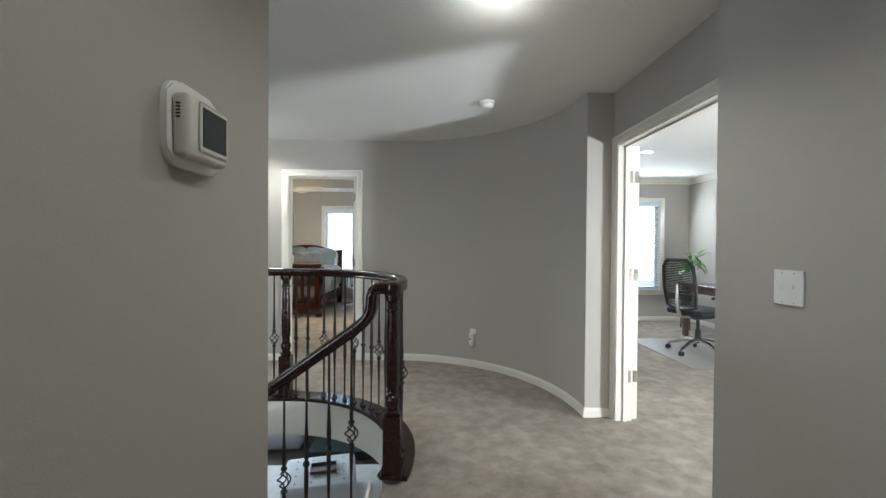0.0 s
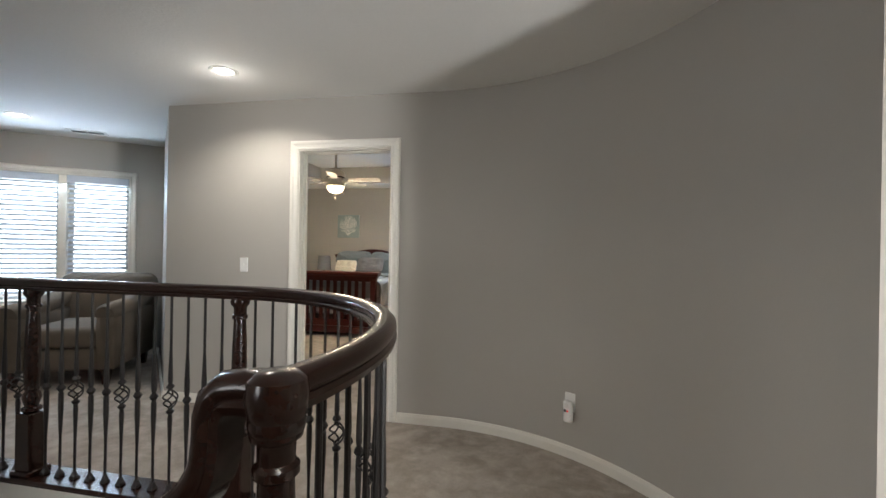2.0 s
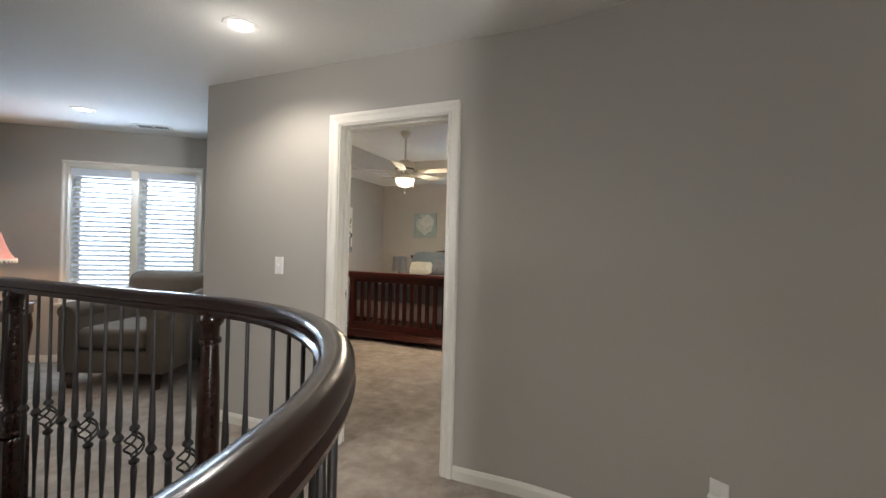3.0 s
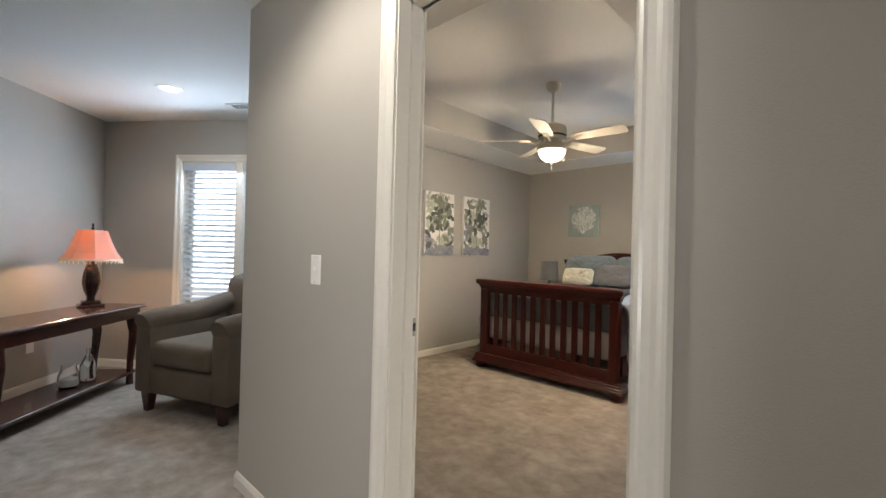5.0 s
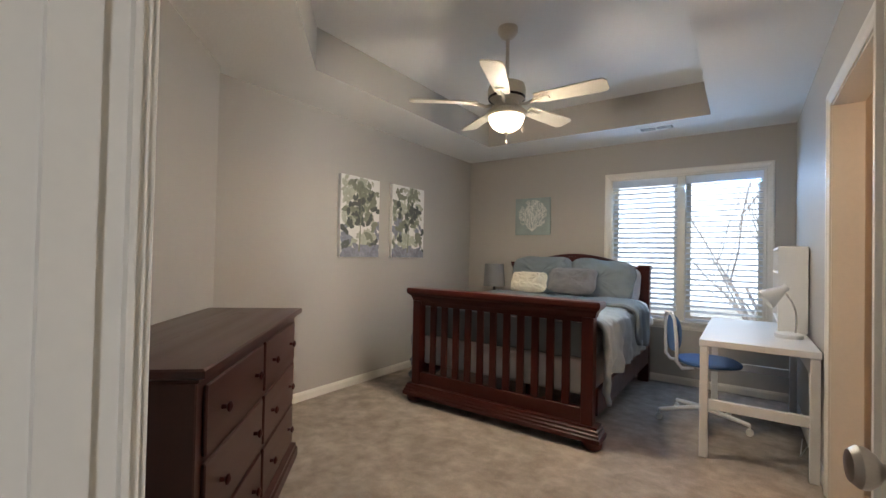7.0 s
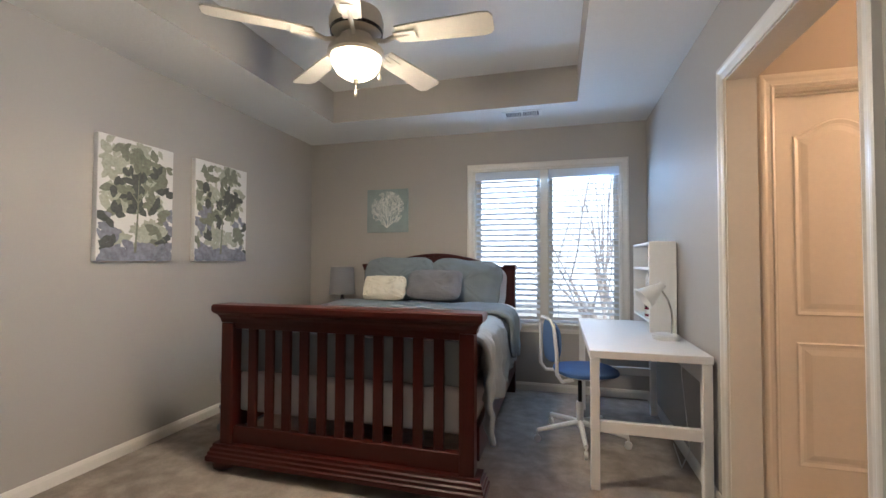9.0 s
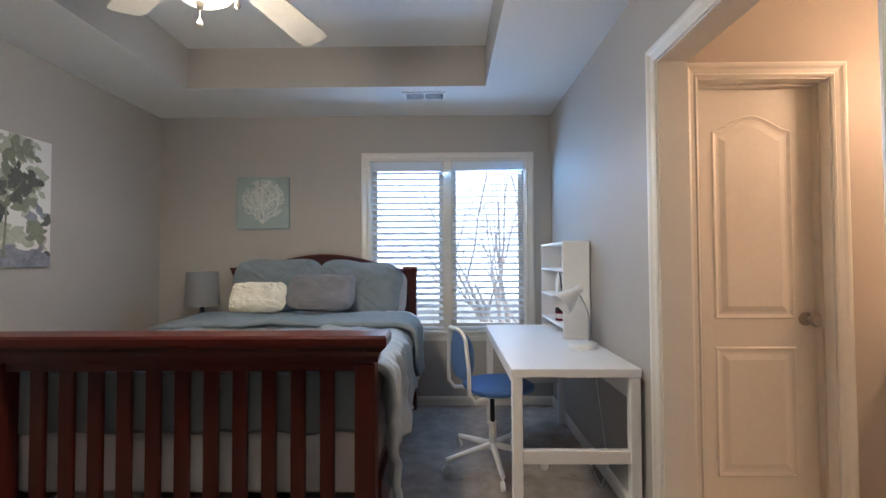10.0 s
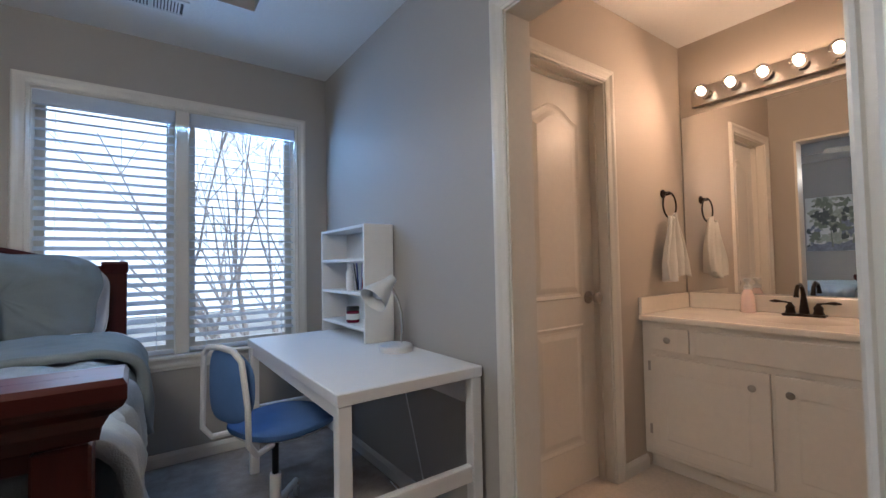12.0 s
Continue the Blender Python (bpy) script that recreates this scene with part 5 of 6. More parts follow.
def coral(x, y, a, w_, left, depth, zc):
    """A coral limb that forks as it grows, until it leaves its fan-shaped outline."""
    for k in range(left):
        if ((x - 0.005) / 0.172) ** 2 + ((y - 0.02) / 0.172) ** 2 > 1 and (k > 3 or depth):
            return
        a += rnd.uniform(-0.22, 0.22)
        x, y = twig(x, y, a, 0.015, w_, zc)
        w_ = max(0.0016, w_ * 0.95)
        if depth < 3 and k > 1 and (k % 2 or depth == 2):
            coral(x, y, a + rnd.choice((-1, 1)) * rnd.uniform(0.5, 0.9), w_ * 0.8, (9, 5, 2)[depth], depth + 1, zc + 0.00003)


for i in range(7):
    coral(0.0, -0.175, 0.75 + 1.64 * i / 6, 0.0046, 24, 0, 0.0356 + 0.0005 * i)
part("coral_paint", cb_, CORALP, cr, "white painted coral", kind="stuff")

# dresser on the diagonal wall
dm = mv(-2.23, 6.01, 0) @ rot("Z", 132.8)
ds_ = thing("dresser", dm, "dark cherry six drawer dresser with wooden knobs", "dresser")
L2, DP = 0.66, 0.46
part("carcass", rbox(-L2, L2, 0.0, DP, 0.09, 0.832, 0.004), DRESSERM, ds_)
part("top", sweep([(-L2 - 0.0, 0, 0.832), (L2, 0, 0.832), (L2, DP, 0.832), (-L2, DP, 0.832)], [(-0.2, 0.0), (0.008, 0.0), (0.012, 0.012), (0.036, 0.022), (0.036, 0.042), (0.030, 0.048), (-0.2, 0.048)], closed=True), DRESSERM, ds_)
part("top_board", rbox(-L2 + 0.15, L2 - 0.15, 0.15, DP - 0.15, 0.84, 0.8795, 0.001), DRESSERM, ds_)
part("plinth", sweep([(-L2, 0, 0), (L2, 0, 0), (L2, DP, 0), (-L2, DP, 0)], [(-0.05, 0.0), (0.030, 0.0), (0.030, 0.05), (0.022, 0.062), (0.022, 0.078), (0.004, 0.09), (-0.05, 0.09)], closed=True), DRESSERM, ds_)
for r_ in range(3):
    for c_ in range(2):
        x0 = -L2 + 0.045 + c_ * (L2 - 0.035)
        x1 = x0 + L2 - 0.065
        z0 = 0.125 + r_ * 0.236
        d_ = part("drawer", rbox(x0, x1, -0.014, -0.0005, z0, z0 + 0.215, 0.004), DRESSERM, ds_)
        for f_ in (0.2, 0.8):
            part("drawer_knob", lathe([(0.008, 0), (0.007, 0.014), (0.017, 0.022), (0.018, 0.028), (0.004, 0.034)], 14, mv(x0 + (x1 - x0) * f_, -0.014, z0 + 0.11) @ rot("X", 90)), CHERRYV, d_, smooth=True)

# ceiling fan
fan = thing("ceiling_fan", mv(-1.785, 7.44, 0), "antique white five blade ceiling fan with lit glass bowl", "ceiling fan")
part("canopy", lathe([(0.065, TZ), (0.065, TZ - 0.03), (0.045, TZ - 0.06), (0.02, TZ - 0.075)], 24), FANW, fan, smooth=True)
part("downrod", tube([(0, 0, TZ - 0.07), (0, 0, 2.37)], 0.012, 10), FANW, fan)
part("motor", lathe([(0.03, 2.38), (0.06, 2.37), (0.115, 2.345), (0.125, 2.31), (0.125, 2.27), (0.105, 2.245), (0.075, 2.235), (0.075, 2.205), (0.10, 2.20), (0.10, 2.185), (0.06, 2.18)], 32), FANW, fan, smooth=True)
for k in range(30):
    a = 2 * math.pi * k / 30
    part("motor_vent", rbox(-0.002, 0.002, -0.012, 0.012, 2.25, 2.268, 0.0005, m=rot("Z", math.degrees(a)) @ mv(0.119, 0, 0) ), BRONZE, fan)
part("light_fitter", lathe([(0.10, 2.184), (0.128, 2.170), (0.132, 2.145), (0.122, 2.135)], 32), FANW, fan, smooth=True)
bw_ = part("bowl", lathe([(0.118, 2.140), (0.112, 2.105), (0.092, 2.07), (0.062, 2.048), (0.025, 2.04), (0.004, 2.04)], 32), BOWL, fan, "lit frosted glass bowl", smooth=True)
bw_.visible_shadow = False
part("finial", lathe([(0.004, 2.04), (0.014, 2.035), (0.010, 2.018), (0.003, 2.012)], 14), FANW, fan)
for x, y, zb in ((0.0, 0.0, 1.955), (0.105, 0.03, 2.03)):
    ch = tube([(x, y, 2.13 if x else 2.015), (x, y, zb + 0.03)], 0.0018, 5)
    lathe([(0.002, zb + 0.032), (0.008, zb + 0.02), (0.010, zb + 0.008), (0.004, zb)], 10, mv(x, y, 0), ch)
    part("pull_chain", ch, FANW, fan)
outl = [(0.20, -0.048), (0.30, -0.056), (0.585, -0.068), (0.625, -0.062), (0.640, -0.04), (0.640, 0.04), (0.625, 0.062), (0.585, 0.068), (0.30, 0.056), (0.20, 0.048)]
blade0 = arm0 = None
for k in range(5):
    m_ = rot("Z", 1.5 + 72 * k)
    bm_pose = m_ @ mv(0, 0, 2.225) @ rot("X", -12)
    ab_pose = m_
    if blade0 is None:
        blade0 = part("blade", extrude(outl, -0.004, 0.004), FANW, fan)
        blade0.matrix_basis = bm_pose
        ab = tube([(0.095, 0, 2.21), (0.14, 0, 2.20), (0.19, 0, 2.214), (0.26, 0, 2.218)], [0.012, 0.010, 0.012, 0.006], 8)
        box(ab, 0.19, 0.29, -0.032, 0.032, 2.214, 2.219)
        arm0 = part("blade_arm", ab, FANW, blade0)
        arm0.matrix_basis = bm_pose.inverted() @ ab_pose
    else:
        b2 = share(blade0, bm_pose, fan)
        share(arm0, arm0.matrix_basis.copy(), b2)

# desk with its shelf
desk = thing("desk", mv(-0.142, 8.032, 0), "white laminate desk with square legs", "desk")
part("desktop", rbox(-0.58, 0.0, 0.0, 1.30, 0.685, 0.725, 0.003), WHITEM, desk)
for x in (-0.575, -0.05):
    for y in (0.003, 1.252):
        part("leg", rbox(x, x + 0.045, y, y + 0.045, 0.0, 0.684, 0.003), WHITEM, desk)
for y in (0.008, 1.258):
    part("cross_rail", rbox(-0.529, -0.051, y, y + 0.03, 0.30, 0.36, 0.003), WHITEM, desk)
part("back_rail", rbox(-0.045, -0.02, 0.05, 1.25, 0.58, 0.684, 0.003), WHITEM, desk)
part("front_rail", rbox(-0.565, -0.545, 0.05, 1.25, 0.635, 0.684, 0.003), WHITEM, desk)
shf = thing("desk_shelf", mv(-0.30, 8.73, 0.726), "white open shelf unit standing on the desk", "shelf unit")
for y in (0, 0.592):
    part("side", rbox(0, 0.165, y, y + 0.016, 0, 0.60, 0.002), WHITEM, shf)
for z in (0.06, 0.235, 0.41, 0.583):
    part("shelf", rbox(0.002, 0.160, 0.0165, 0.5915, z, z + 0.016, 0.002), WHITEM, shf)
part("back_panel", rbox(0.1605, 0.165, 0.0165, 0.5915, 0.06, 0.60, 0.001), WHITEM, shf)
cu = thing("pencil_cup", mv(-0.235, 8.93, 0.726 + 0.251), "clear cup of pencils on the shelf", "pencil cup")
part("cup", lathe([(0.028, 0), (0.034, 0.085), (0.032, 0.085), (0.026, 0.004)], 16), CLEAR, cu)
for k, c_ in enumerate(((0.5, 0.06, 0.05), (0.06, 0.1, 0.4), (0.03, 0.03, 0.04), (0.35, 0.3, 0.55))):
    a = k * 1.6
    part("pencil", tube([(0.012 * math.cos(a), 0.012 * math.sin(a), 0.006), (0.034 * math.cos(a), 0.034 * math.sin(a), 0.15)], 0.0038, 6), mat("pencil_paint", c_, 0.4), cu)
bt = thing("bottle", mv(-0.245, 9.03, 0.726 + 0.251), "slim white bottle on the shelf", "bottle")
part("bottle_body", lathe([(0.02, 0), (0.022, 0.01), (0.022, 0.10), (0.012, 0.12), (0.012, 0.145), (0.004, 0.147)], 16), PLASTIC, bt, smooth=True)
cn = thing("candle_jar", mv(-0.245, 9.0, 0.726 + 0.076), "dark red candle jar on the lowest shelf", "candle")
part("jar", lathe([(0.032, 0), (0.036, 0.006), (0.036, 0.062), (0.030, 0.066), (0.004, 0.066)], 20), mat("red_wax_glass", (0.16, 0.012, 0.03), 0.12), cn, smooth=True)
part("lid", lathe([(0.036, 0.0665), (0.036, 0.084), (0.030, 0.088), (0.004, 0.088)], 20), BLACK, cn, smooth=True)
part("paper_label", lathe([(0.0364, 0.018), (0.0366, 0.019), (0.0366, 0.048), (0.0364, 0.049)], 20), CANVAS, cn)
dl = thing("desk_lamp", mv(-0.255, 8.50, 0.725), "white gooseneck desk lamp on the desk", "desk lamp")
part("base", lathe([(0.075, 0), (0.078, 0.008), (0.076, 0.026), (0.066, 0.032), (0.004, 0.033)], 28), WMETAL, dl, smooth=True)
nk = [(0.035, 0.01, 0.03), (0.040, 0.01, 0.10), (0.036, 0.01, 0.17), (0.015, 0.006, 0.235), (-0.015, 0.003, 0.285), (-0.035, 0.0, 0.305)]
part("gooseneck", tube(nk, 0.006, 10), CHROME, dl, smooth=True)
hd_ = mv(-0.040, -0.002, 0.305) @ Vector((-0.80, -0.18, -0.62)).to_track_quat("Z", "Y").to_matrix().to_4x4() @ Matrix.Scale(0.88, 4)
part("lamp_head", lathe([(0.012, -0.05), (0.025, -0.046), (0.028, -0.01), (0.042, 0.02), (0.068, 0.09), (0.076, 0.125), (0.073, 0.125), (0.064, 0.09), (0.038, 0.022), (0.020, 0.0)], 28, hd_), WMETAL, dl, smooth=True)
bulb_ = bmesh.new()
bmesh.ops.create_icosphere(bulb_, subdivisions=2, radius=0.03, matrix=hd_ @ mv(0, 0, 0.075))
part("bulb", bulb_, PLASTIC, dl, smooth=True)
part("power_cord", tube([(-0.142, 8.60, 0.70), (-0.142, 8.62, 0.5), (-0.145, 8.45, 0.10), (-0.20, 8.40, 0.012), (-0.16, 8.75, 0.01)], 0.003, 6), PLASTIC, None)
tagged(bpy.data.objects["power_cord"], "white power cord hanging behind the desk", "cord")

# swivel chair
swc = thing("swivel_chair", mv(-0.742, 8.675, 0) @ rot("Z", 110) @ Matrix.Diagonal((0.96, 0.96, 1.02, 1)), "white swivel desk chair with blue seat and back", "desk chair")
for k in range(5):
    a = 2 * math.pi * k / 5 + 0.35
    c_, s_ = math.cos(a), math.sin(a)
    lg_ = part("star_leg", tube([(0.02 * c_, 0.02 * s_, 0.115), (0.14 * c_, 0.14 * s_, 0.10), (0.31 * c_, 0.31 * s_, 0.075)], [0.019, 0.017, 0.014], 8), WMETAL, swc)
    cw_ = lathe([(0.004, -0.012), (0.024, -0.010), (0.024, 0.010), (0.004, 0.012)], 14, mv(0.31 * c_, 0.31 * s_, 0.026) @ rot("Z", math.degrees(a)) @ rot("X", 90))
    tube([(0.31 * c_, 0.31 * s_, 0.03), (0.31 * c_, 0.31 * s_, 0.075)], 0.007, 6, cw_)
    part("castor", cw_, WMETAL, lg_, "white castor")
part("column", tube([(0, 0, 0.09), (0, 0, 0.25)], 0.024, 14), WMETAL, swc, smooth=True)
part("gas_lift", tube([(0, 0, 0.25), (0, 0, 0.42)], 0.014, 12), BLACK, swc, smooth=True)
part("lever", tube([(0.02, 0, 0.405), (0.13, 0.02, 0.385), (0.16, 0.02, 0.36)], 0.005, 6), WMETAL, swc)
sp = bmesh.new()
bmesh.ops.create_uvsphere(sp, u_segments=36, v_segments=16, radius=1)
for v_ in sp.verts:
    x, y, z = v_.co
    v_.co = Vector((0.21 * math.copysign(abs(x) ** 0.75, x), -0.04 + 0.21 * math.copysign(abs(y) ** 0.75, y), 0.455 + 0.026 * math.copysign(abs(z) ** 0.6, z)))
part("seat", sp, BLUE, swc, "blue upholstered seat", smooth=True)
part("seat_pan", lathe([(0.05, 0.418), (0.17, 0.424), (0.198, 0.432), (0.20, 0.438)], 28, mv(0, -0.04, 0)), WMETAL, swc, smooth=True)
for s_ in (-1, 1):
    part("back_bar", tube([(s_ * 0.13, 0.10, 0.425), (s_ * 0.165, 0.19, 0.425), (s_ * 0.17, 0.225, 0.47), (s_ * 0.165, 0.225, 0.60), (s_ * 0.14, 0.235, 0.76), (s_ * 0.09, 0.24, 0.795), (0, 0.24, 0.80)], 0.012, 8), WMETAL, swc, smooth=True)
bkp = bmesh.new()
bmesh.ops.create_uvsphere(bkp, u_segments=30, v_segments=16, radius=1)
for v_ in bkp.verts:
    x, y, z = v_.co
    v_.co = Vector((0.155 * math.copysign(abs(x) ** 0.7, x), 0.205 + 0.024 * y + 0.03 * (x * x - 0.5) * -1, 0.655 + 0.135 * math.copysign(abs(z) ** 0.7, z)))
part("backrest", bkp, BLUE, swc, "blue upholstered backrest", smooth=True)

# ---- bathroom ----
van = thing("vanity", mv(0, 0, 0), "cream painted bathroom vanity cabinet with brushed knobs", "vanity")
VX, VY0, VY1, VZ = 1.012, 6.62, 8.045, 0.79
part("carcass", rbox(VX, BX - 0.002, VY0, VY1, 0.09, VZ, 0.003), CABINET, van)
part("toe_kick", rbox(VX + 0.06, BX - 0.002, VY0 + 0.01, VY1, 0.003, 0.0895, 0.002), CABINET, van)


def cab_front(name, y0, y1, z0, z1, knob_y, knob_z, raised=True):
    f_ = part(name, rbox(VX - 0.019, VX - 0.0005, y0, y1, z0, z1, 0.004, 2), CABINET, van)
    if raised:
        rb = bmesh.new()
        rings = []
        for i_, d in ((0.045, 0.0195), (0.052, 0.013), (0.058, 0.013), (0.085, 0.0215)):
            rings.append([rb.verts.new((VX - d, y, z)) for y, z in ((y0 + i_, z0 + i_), (y1 - i_, z0 + i_), (y1 - i_, z1 - i_), (y0 + i_, z1 - i_))])
        for a, b in zip(rings, rings[1:]):
            for k in range(4):
                rb.faces.new((a[k], a[(k + 1) % 4], b[(k + 1) % 4], b[k]))
        rb.faces.new(rings[-1])
        part("raised_panel", rb, CABINET, f_)
    if knob_y is not None:
        part("cabinet_knob", lathe([(0.006, 0), (0.006, 0.012), (0.015, 0.018), (0.016, 0.024), (0.004, 0.029)], 16, mv(VX - 0.0195, knob_y, knob_z) @ rot("Y", -90)), NICKEL, f_, "brushed nickel knob", smooth=True)


cab_front("drawer", 7.80, 7.99, 0.645, 0.765, 7.895, 0.705, False)
cab_front("false_front", 7.02, 7.77, 0.645, 0.765, None, None, False)
cab_front("cabinet_door", 7.47, 7.995, 0.115, 0.615, 7.53, 0.545)
cab_front("cabinet_door", 6.93, 7.455, 0.115, 0.615, 7.395, 0.545)
for z in (0.2, 0.53):
    part("hinge", rbox(VX - 0.012, VX - 0.0006, 7.998, 8.012, z, z + 0.05, 0.001), NICKEL, van)
ctp = thing("countertop", mv(0, 0, 0), "cream cultured marble vanity top with basin", "countertop")
slab = rbox(VX - 0.035, BX - 0.002, VY0 - 0.01, VY1, VZ + 0.001, VZ + 0.033, 0.008, 2)
part("slab", slab, MARBLE, ctp)
part("backsplash", rbox(BX - 0.022, BX - 0.002, VY0 - 0.01, VY1 - 0.021, VZ + 0.0335, VZ + 0.125, 0.004), MARBLE, ctp)
part("side_splash", rbox(VX - 0.03, BX - 0.023, VY1 - 0.020, VY1, VZ + 0.0335, VZ + 0.125, 0.004), MARBLE, ctp)
CT = VZ + 0.033
part("basin_rim", lathe([(0.19, 0.0005), (0.20, 0.002), (0.185, 0.003), (0.17, 0.0015), (0.02, 0.001)], 36, mv(1.255, 7.44, CT) @ Matrix.Diagonal((0.85, 1.15, 1, 1))), MARBLE, ctp, smooth=True)
mr = thing("vanity_mirror", mv(0, 0, 0), "large frameless wall mirror above the vanity", "mirror")
part("glass", rbox(BX - 0.008, BX - 0.002, VY0, VY1 - 0.006, VZ + 0.13, 1.99, 0.001), MIRROR, mr)
fa = thing("faucet", mv(1.455, 7.46, CT), "oil rubbed bronze two handle bathroom faucet", "faucet")
part("deck_plate", rbox(-0.028, 0.028, -0.085, 0.085, 0, 0.014, 0.006, 2), BRONZE, fa)
part("spout", tube([(0, 0, 0.014), (0, 0, 0.10), (-0.012, 0, 0.135), (-0.045, 0, 0.158), (-0.085, 0, 0.150), (-0.105, 0, 0.120), (-0.108, 0, 0.10)], [0.022, 0.011, 0.0095, 0.0095, 0.0095, 0.0095, 0.012], 14), BRONZE, fa, smooth=True)
for s_ in (-1, 1):
    hh = lathe([(0.024, 0.014), (0.018, 0.03), (0.020, 0.045), (0.010, 0.06), (0.006, 0.068)], 16, mv(0, s_ * 0.055, 0))
    tube([(0, s_ * 0.055, 0.064), (0, s_ * 0.09, 0.069), (0, s_ * 0.115, 0.070), (0, s_ * 0.14, 0.069)], [0.004, 0.005, 0.009, 0.003], 8, hh)
    part("handle", hh, BRONZE, fa, smooth=True)
sp_ = thing("soap_dispenser", mv(1.465, 7.70, CT), "clear pump bottle of pink soap", "soap bottle")
part("bottle_body", lathe([(0.034, 0), (0.037, 0.008), (0.031, 0.085), (0.022, 0.115), (0.014, 0.125), (0.004, 0.126)], 20), PINK, sp_, smooth=True)
part("pump", lathe([(0.018, 0.127), (0.018, 0.145), (0.008, 0.148), (0.007, 0.165), (0.018, 0.168), (0.018, 0.182), (0.004, 0.184)], 16), PLASTIC, sp_, smooth=True)
vl = thing("vanity_light", mv(BX, 7.50, 2.085), "brushed nickel strip light with five clear globe bulbs", "vanity light")
part("back_bar", rbox(-0.03, -0.001, -0.47, 0.47, -0.055, 0.055, 0.004), NICKEL, vl)
for k in range(6):
    y = 0.38 - 0.15 * k
    so_ = part("socket", lathe([(0.028, 0.0), (0.024, 0.03), (0.018, 0.045)], 16, mv(-0.031, y, 0) @ rot("Y", -90)), NICKEL, vl, smooth=True)
    gb = bmesh.new()
    bmesh.ops.create_uvsphere(gb, u_segments=20, v_segments=12, radius=0.042, matrix=mv(-0.108, y, 0))
    g2 = part("globe", gb, CLEAR, so_, "clear glass globe bulb", smooth=True)
    g2.visible_shadow = False
    fi = part("filament", lathe([(0.004, 0), (0.012, 0.008), (0.014, 0.022), (0.004, 0.034)], 10, mv(-0.085, y, 0) @ rot("Y", -90)), BULB, so_, "glowing filament")
    fi.visible_shadow = False
tr_ = thing("towel_ring", mv(1.29, BY, 1.50), "oil rubbed bronze towel ring on the bathroom wall", "towel ring")
part("mount", lathe([(0.026, 0), (0.026, 0.008), (0.012, 0.014), (0.010, 0.045), (0.004, 0.048)], 18, rot("X", 90)), BRONZE, tr_, smooth=True)
part("ring", tube([(0.075 * math.sin(a_), -0.04, -0.07 + 0.075 * math.cos(a_)) for a_ in [2 * math.pi * i / 32 for i in range(32)]], 0.005, 8, closed=True), BRONZE, tr_, smooth=True)


def hang(u, v):
    w_ = 0.052 + 0.076 * min(1, v * 1.3)
    y = BY - 0.045 - 0.022 * math.sin(u * 19 + 1.5 * v) * (0.35 + v) - 0.018
    return Vector((1.275 + (u - 0.5) * 2 * w_ + 0.008 * math.sin(v * 7 + u * 5), y, 1.365 - 0.355 * v - 0.02 * math.sin(u * 6)))


soft(40, 30, hang, "hand_towel", TOWELM, "white striped hand towel hanging in the towel ring", "towel", thick=0.012)

# ---- office ----
odk = thing("office_desk", mv(4.72, 5.40, 0), "brown wooden desk with two drawers and square legs", "desk")
part("desktop", rbox(-0.40, 0.40, -0.86, 0.86, 0.72, 0.76, 0.005), WALNUT, odk)
for x in (-0.36, 0.36):
    for y in (-0.81, 0.81):
        part("leg", rbox(x - 0.03, x + 0.03, y - 0.035, y + 0.035, 0, 0.719, 0.004), WALNUT, odk)
part("apron", rbox(-0.37, -0.35, -0.36, 0.77, 0.64, 0.719, 0.003), WALNUT, odk)
part("drawer_box", rbox(-0.34, 0.34, -0.77, -0.37, 0.44, 0.719, 0.003), WALNUT, odk)
for z in (0.45, 0.585):
    d_ = part("drawer", rbox(-0.362, -0.341, -0.765, -0.375, z, z + 0.125, 0.003), WALNUT, odk)
    part("drawer_pull", rbox(-0.376, -0.3625, -0.60, -0.54, z + 0.06, z + 0.07, 0.003), BLACK, d_)
och = thing("office_chair", mv(3.90, 5.22, 0) @ rot("Z", 106) @ Matrix.Scale(1.05, 4), "black mesh swivel office chair with silver base", "office chair")
for k in range(5):
    a = 2 * math.pi * k / 5 + 0.5
    c_, s_ = math.cos(a), math.sin(a)
    lg_ = part("star_leg", tube([(0.03 * c_, 0.03 * s_, 0.15), (0.16 * c_, 0.16 * s_, 0.135), (0.31 * c_, 0.31 * s_, 0.075)], [0.026, 0.022, 0.016], 8), CHROME, och, smooth=True)
    part("castor", lathe([(0.004, -0.022), (0.030, -0.020), (0.030, 0.020), (0.004, 0.022)], 14, mv(0.31 * c_, 0.31 * s_, 0.030) @ rot("Z", math.degrees(a)) @ rot("X", 90)), BLACK, lg_)
part("gas_lift", lathe([(0.035, 0.12), (0.03, 0.27), (0.018, 0.28), (0.018, 0.42)], 14), BLACK, och)
part("mechanism", rbox(-0.09, 0.09, -0.13, 0.12, 0.40, 0.445, 0.012), BLACK, och)
part("seat", rbox(-0.25, 0.25, -0.27, 0.22, 0.446, 0.52, 0.032, 4), MESHB, och, smooth=True)
part("back_frame", tube([(-0.19, 0.25, 0.55), (-0.215, 0.28, 0.75), (-0.20, 0.31, 1.0), (-0.13, 0.325, 1.08), (0.13, 0.325, 1.08), (0.20, 0.31, 1.0), (0.215, 0.28, 0.75), (0.19, 0.25, 0.55), (0.06, 0.245, 0.52), (-0.06, 0.245, 0.52)], 0.018, 8, closed=True), BLACK, och, smooth=True)
mb = bmesh.new()
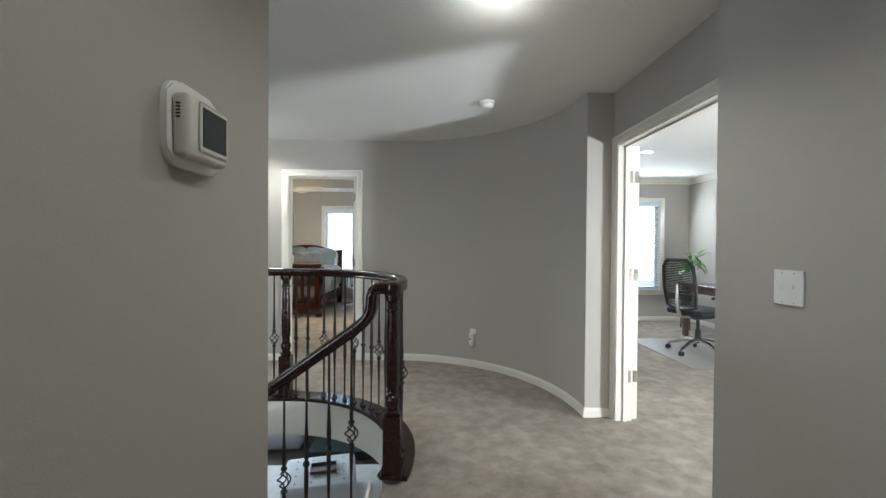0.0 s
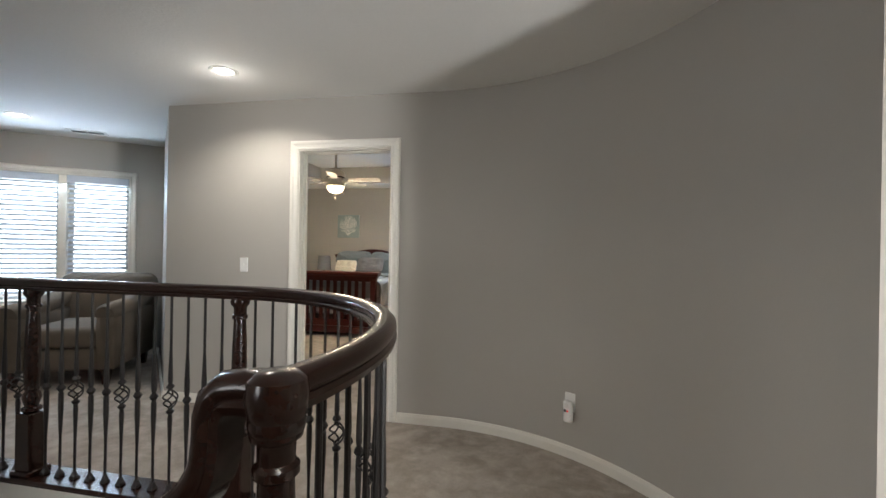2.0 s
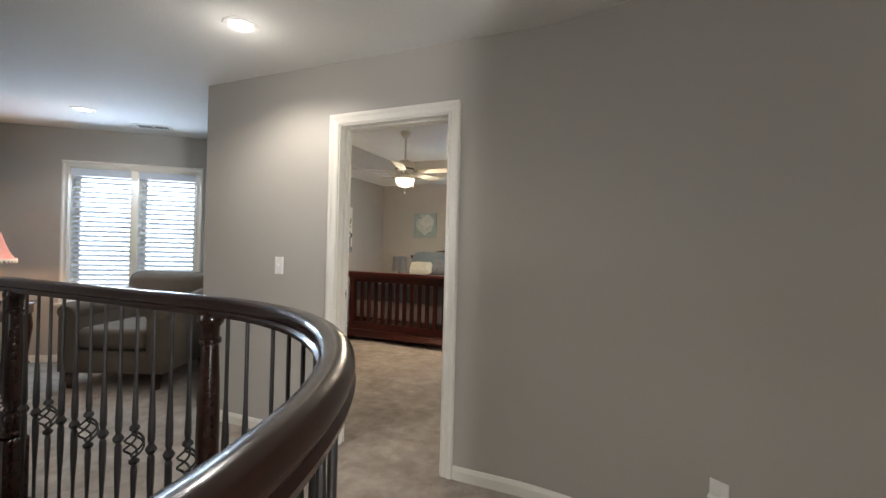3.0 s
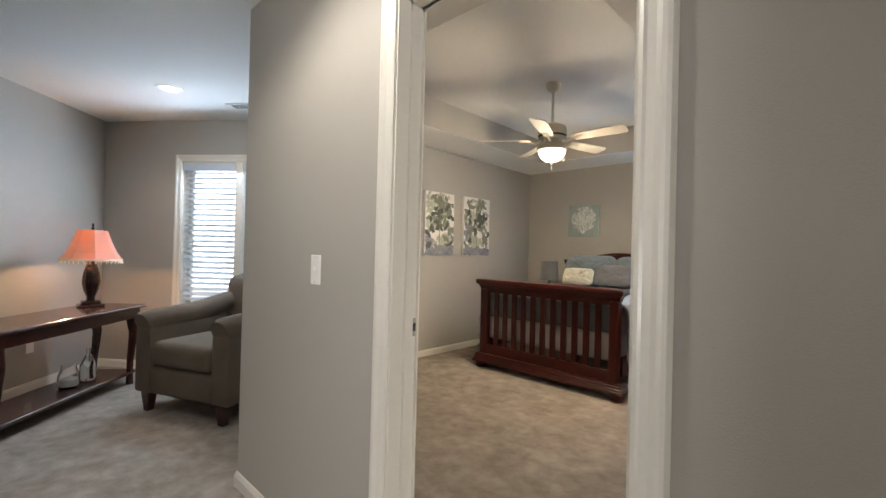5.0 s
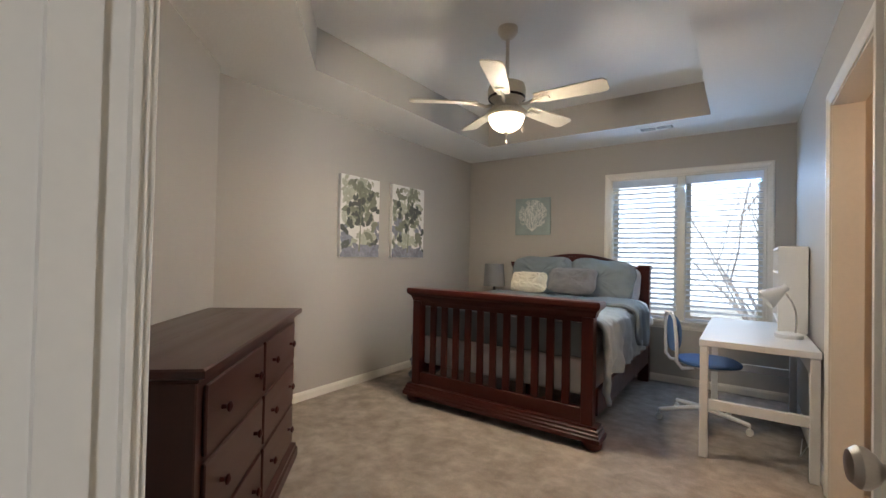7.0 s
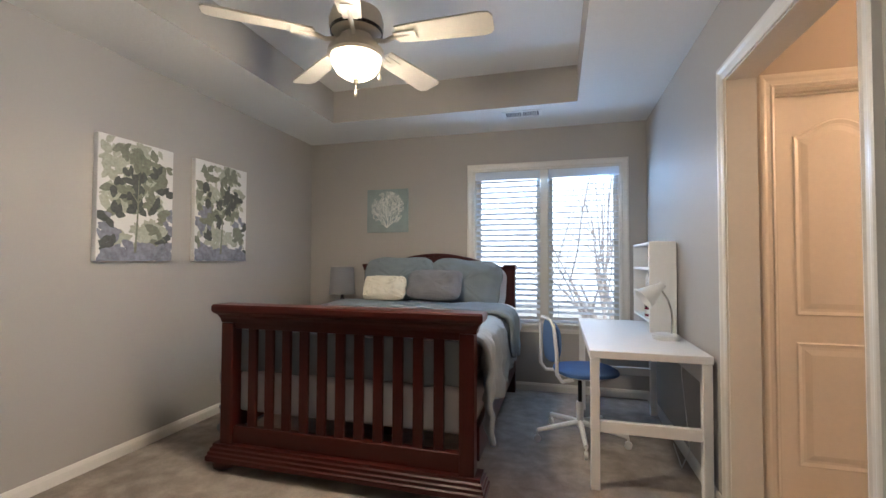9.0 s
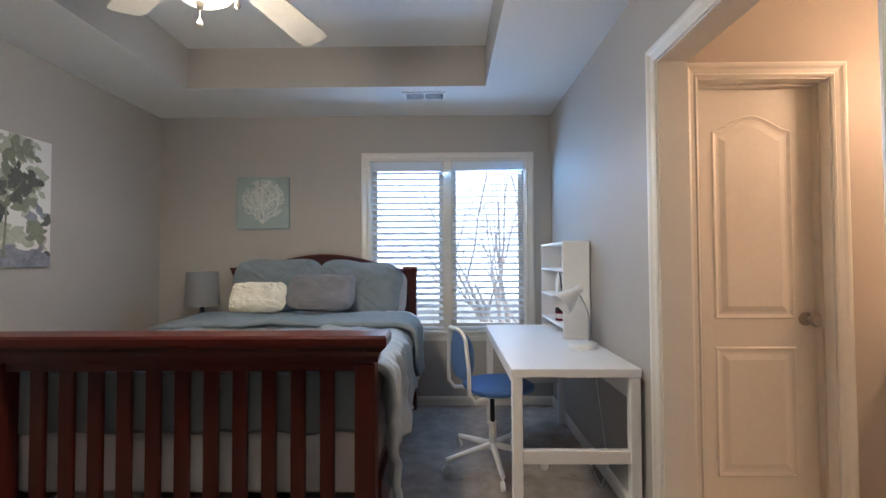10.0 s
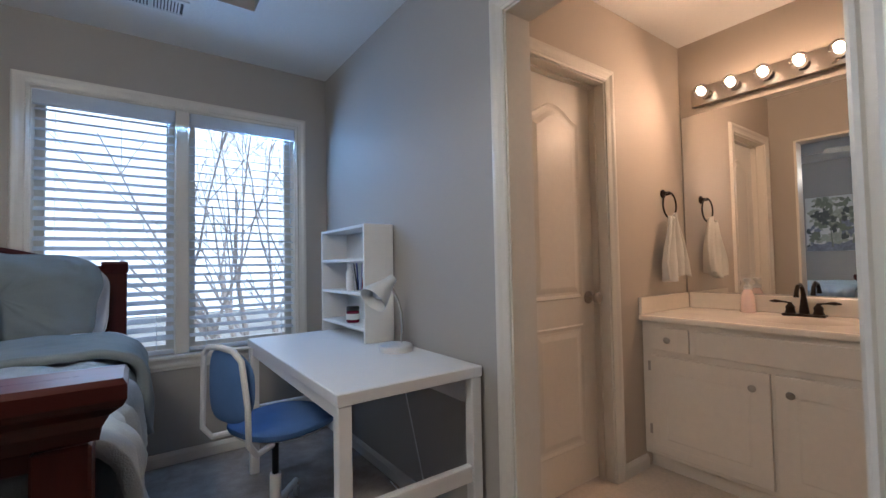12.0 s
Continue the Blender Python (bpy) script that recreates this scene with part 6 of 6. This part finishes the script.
for k in range(26):
    z = 0.56 + k * 0.0195
    f_ = min(1, 0.9 + 0.25 * math.sin((z - 0.55) * 5.5))
    yy = 0.245 + (z - 0.55) * 0.145
    box(mb, -0.195 * f_, 0.195 * f_, yy - 0.002, yy + 0.002, z, z + 0.012)
part("mesh_back", mb, MESHB, och, "black mesh backrest", kind="stuff")
part("back_spine", tube([(0, 0.10, 0.43), (0, 0.28, 0.45), (0, 0.31, 0.60), (0, 0.31, 0.80)], [0.03, 0.026, 0.022, 0.016], 8), CHROME, och, smooth=True)
part("lumbar", rbox(-0.16, 0.16, 0.262, 0.285, 0.62, 0.70, 0.010, 2), BLACK, och)
for s_ in (-1, 1):
    am = part("arm_post", tube([(s_ * 0.20, 0.02, 0.44), (s_ * 0.29, 0.02, 0.46), (s_ * 0.295, 0.02, 0.65)], [0.018, 0.022, 0.024], 8), CHROME, och)
    part("arm_pad", rbox(s_ * 0.295 - 0.045, s_ * 0.295 + 0.045, -0.16, 0.12, 0.651, 0.685, 0.014, 3), BLACK, am, smooth=True)
cmat = mat("clear_vinyl", (0.36, 0.34, 0.32), 0.35, var=0.04)
tagged(part("chair_mat", extrude([(3.42, 4.55), (4.62, 4.55), (4.62, 6.0), (3.42, 6.0)], 0.001, 0.006), cmat), "translucent vinyl chair mat on the carpet", "chair mat")
dlm = thing("pharmacy_lamp", mv(4.83, 6.04, 0.76), "antique brass desk lamp with dark stem", "desk lamp")
part("base", lathe([(0.085, 0), (0.085, 0.015), (0.05, 0.03), (0.035, 0.06), (0.025, 0.09), (0.014, 0.10)], 20), NICKEL, dlm, smooth=True)
part("stem", tube([(0, 0, 0.10), (0, 0, 0.33)], 0.013, 10), BLACK, dlm)
part("arm", tube([(0, 0, 0.33), (0, -0.01, 0.37), (0.0, -0.05, 0.42), (0, -0.09, 0.445)], 0.006, 8), NICKEL, dlm)
part("lamp_head", rbox(-0.075, 0.075, -0.17, -0.06, 0.43, 0.475, 0.02, 3), NICKEL, dlm, smooth=True)


def framed_mirror(y):
    e = thing("picture_frame", mv(OX, y, 1.567), "small black framed glass picture on the office wall", "picture frame", "office pictures")
    for q in ((-0.21, 0.21, -0.20, -0.165), (-0.21, 0.21, 0.165, 0.20), (-0.21, -0.175, -0.164, 0.164), (0.175, 0.21, -0.164, 0.164)):
        part("frame_side", rbox(-0.025, -0.001, q[0], q[1], q[2], q[3], 0.003), BLACK, e)
    part("glazed_print", rbox(-0.012, -0.002, -0.174, 0.174, -0.164, 0.164, 0.001), glaz, e)


glaz = mat("glazed_white_print", (0.72, 0.72, 0.70), 0.08, var=0.04)
for y in (5.81, 5.11):
    framed_mirror(y)
wall_o = thing("wall_outlet", mv(4.88, OY, 0.36), "white wall outlet on the office wall", "outlet")
part("plate", rbox(-0.035, 0.035, -0.006, 0, -0.058, 0.058, 0.003), PLASTIC, wall_o)
pt = thing("potted_plant", mv(4.72, 6.70, 0) @ Matrix.Diagonal((1, 1, 1.13, 1)), "leafy green potted plant on a wooden stand", "plant")
for a in range(3):
    part("stand_leg", tube([(0.13 * math.cos(a * 2.09), 0.13 * math.sin(a * 2.09), 0), (0.10 * math.cos(a * 2.09), 0.10 * math.sin(a * 2.09), 0.62)], 0.013, 8), WALNUT, pt)
part("stand_top", lathe([(0.15, 0.62), (0.155, 0.63), (0.15, 0.645), (0.02, 0.645)], 24), WALNUT, pt)
part("pot", lathe([(0.08, 0.646), (0.115, 0.79), (0.12, 0.80), (0.105, 0.80), (0.02, 0.78)], 24), LINEN, pt, smooth=True)
rl = random.Random(9)
lf = None
for k in range(70):
    a, el, ln = rl.uniform(0, 360), rl.uniform(-15, 80), rl.uniform(0.09, 0.19)
    q = rl.uniform(0.02, 0.20)
    m_ = mv(0, 0, 0.80) @ rot("Z", a) @ mv(q * 0.7, 0, 0.02 + 0.20 * rl.random()) @ rot("Y", -el + 30) @ Matrix.Scale(ln, 4)
    if lf is None:
        bm = bmesh.new()
        rows = []
        for i in range(6):
            u = i / 5
            w_ = 0.16 * math.sin(math.pi * min(0.98, u * 0.92 + 0.06))
            z_ = 0.18 * u - 0.42 * u * u
            rows.append([bm.verts.new(p) for p in ((u, -w_, z_ + 0.04), (u, 0, z_), (u, w_, z_ + 0.04))])
        for r0, r1 in zip(rows, rows[1:]):
            for j in range(2):
                bm.faces.new((r0[j], r0[j + 1], r1[j + 1], r1[j]))
        lf = part("leaf", bm, LEAF, pt, smooth=True)
        lf.matrix_basis = m_
    else:
        share(lf, m_, pt)
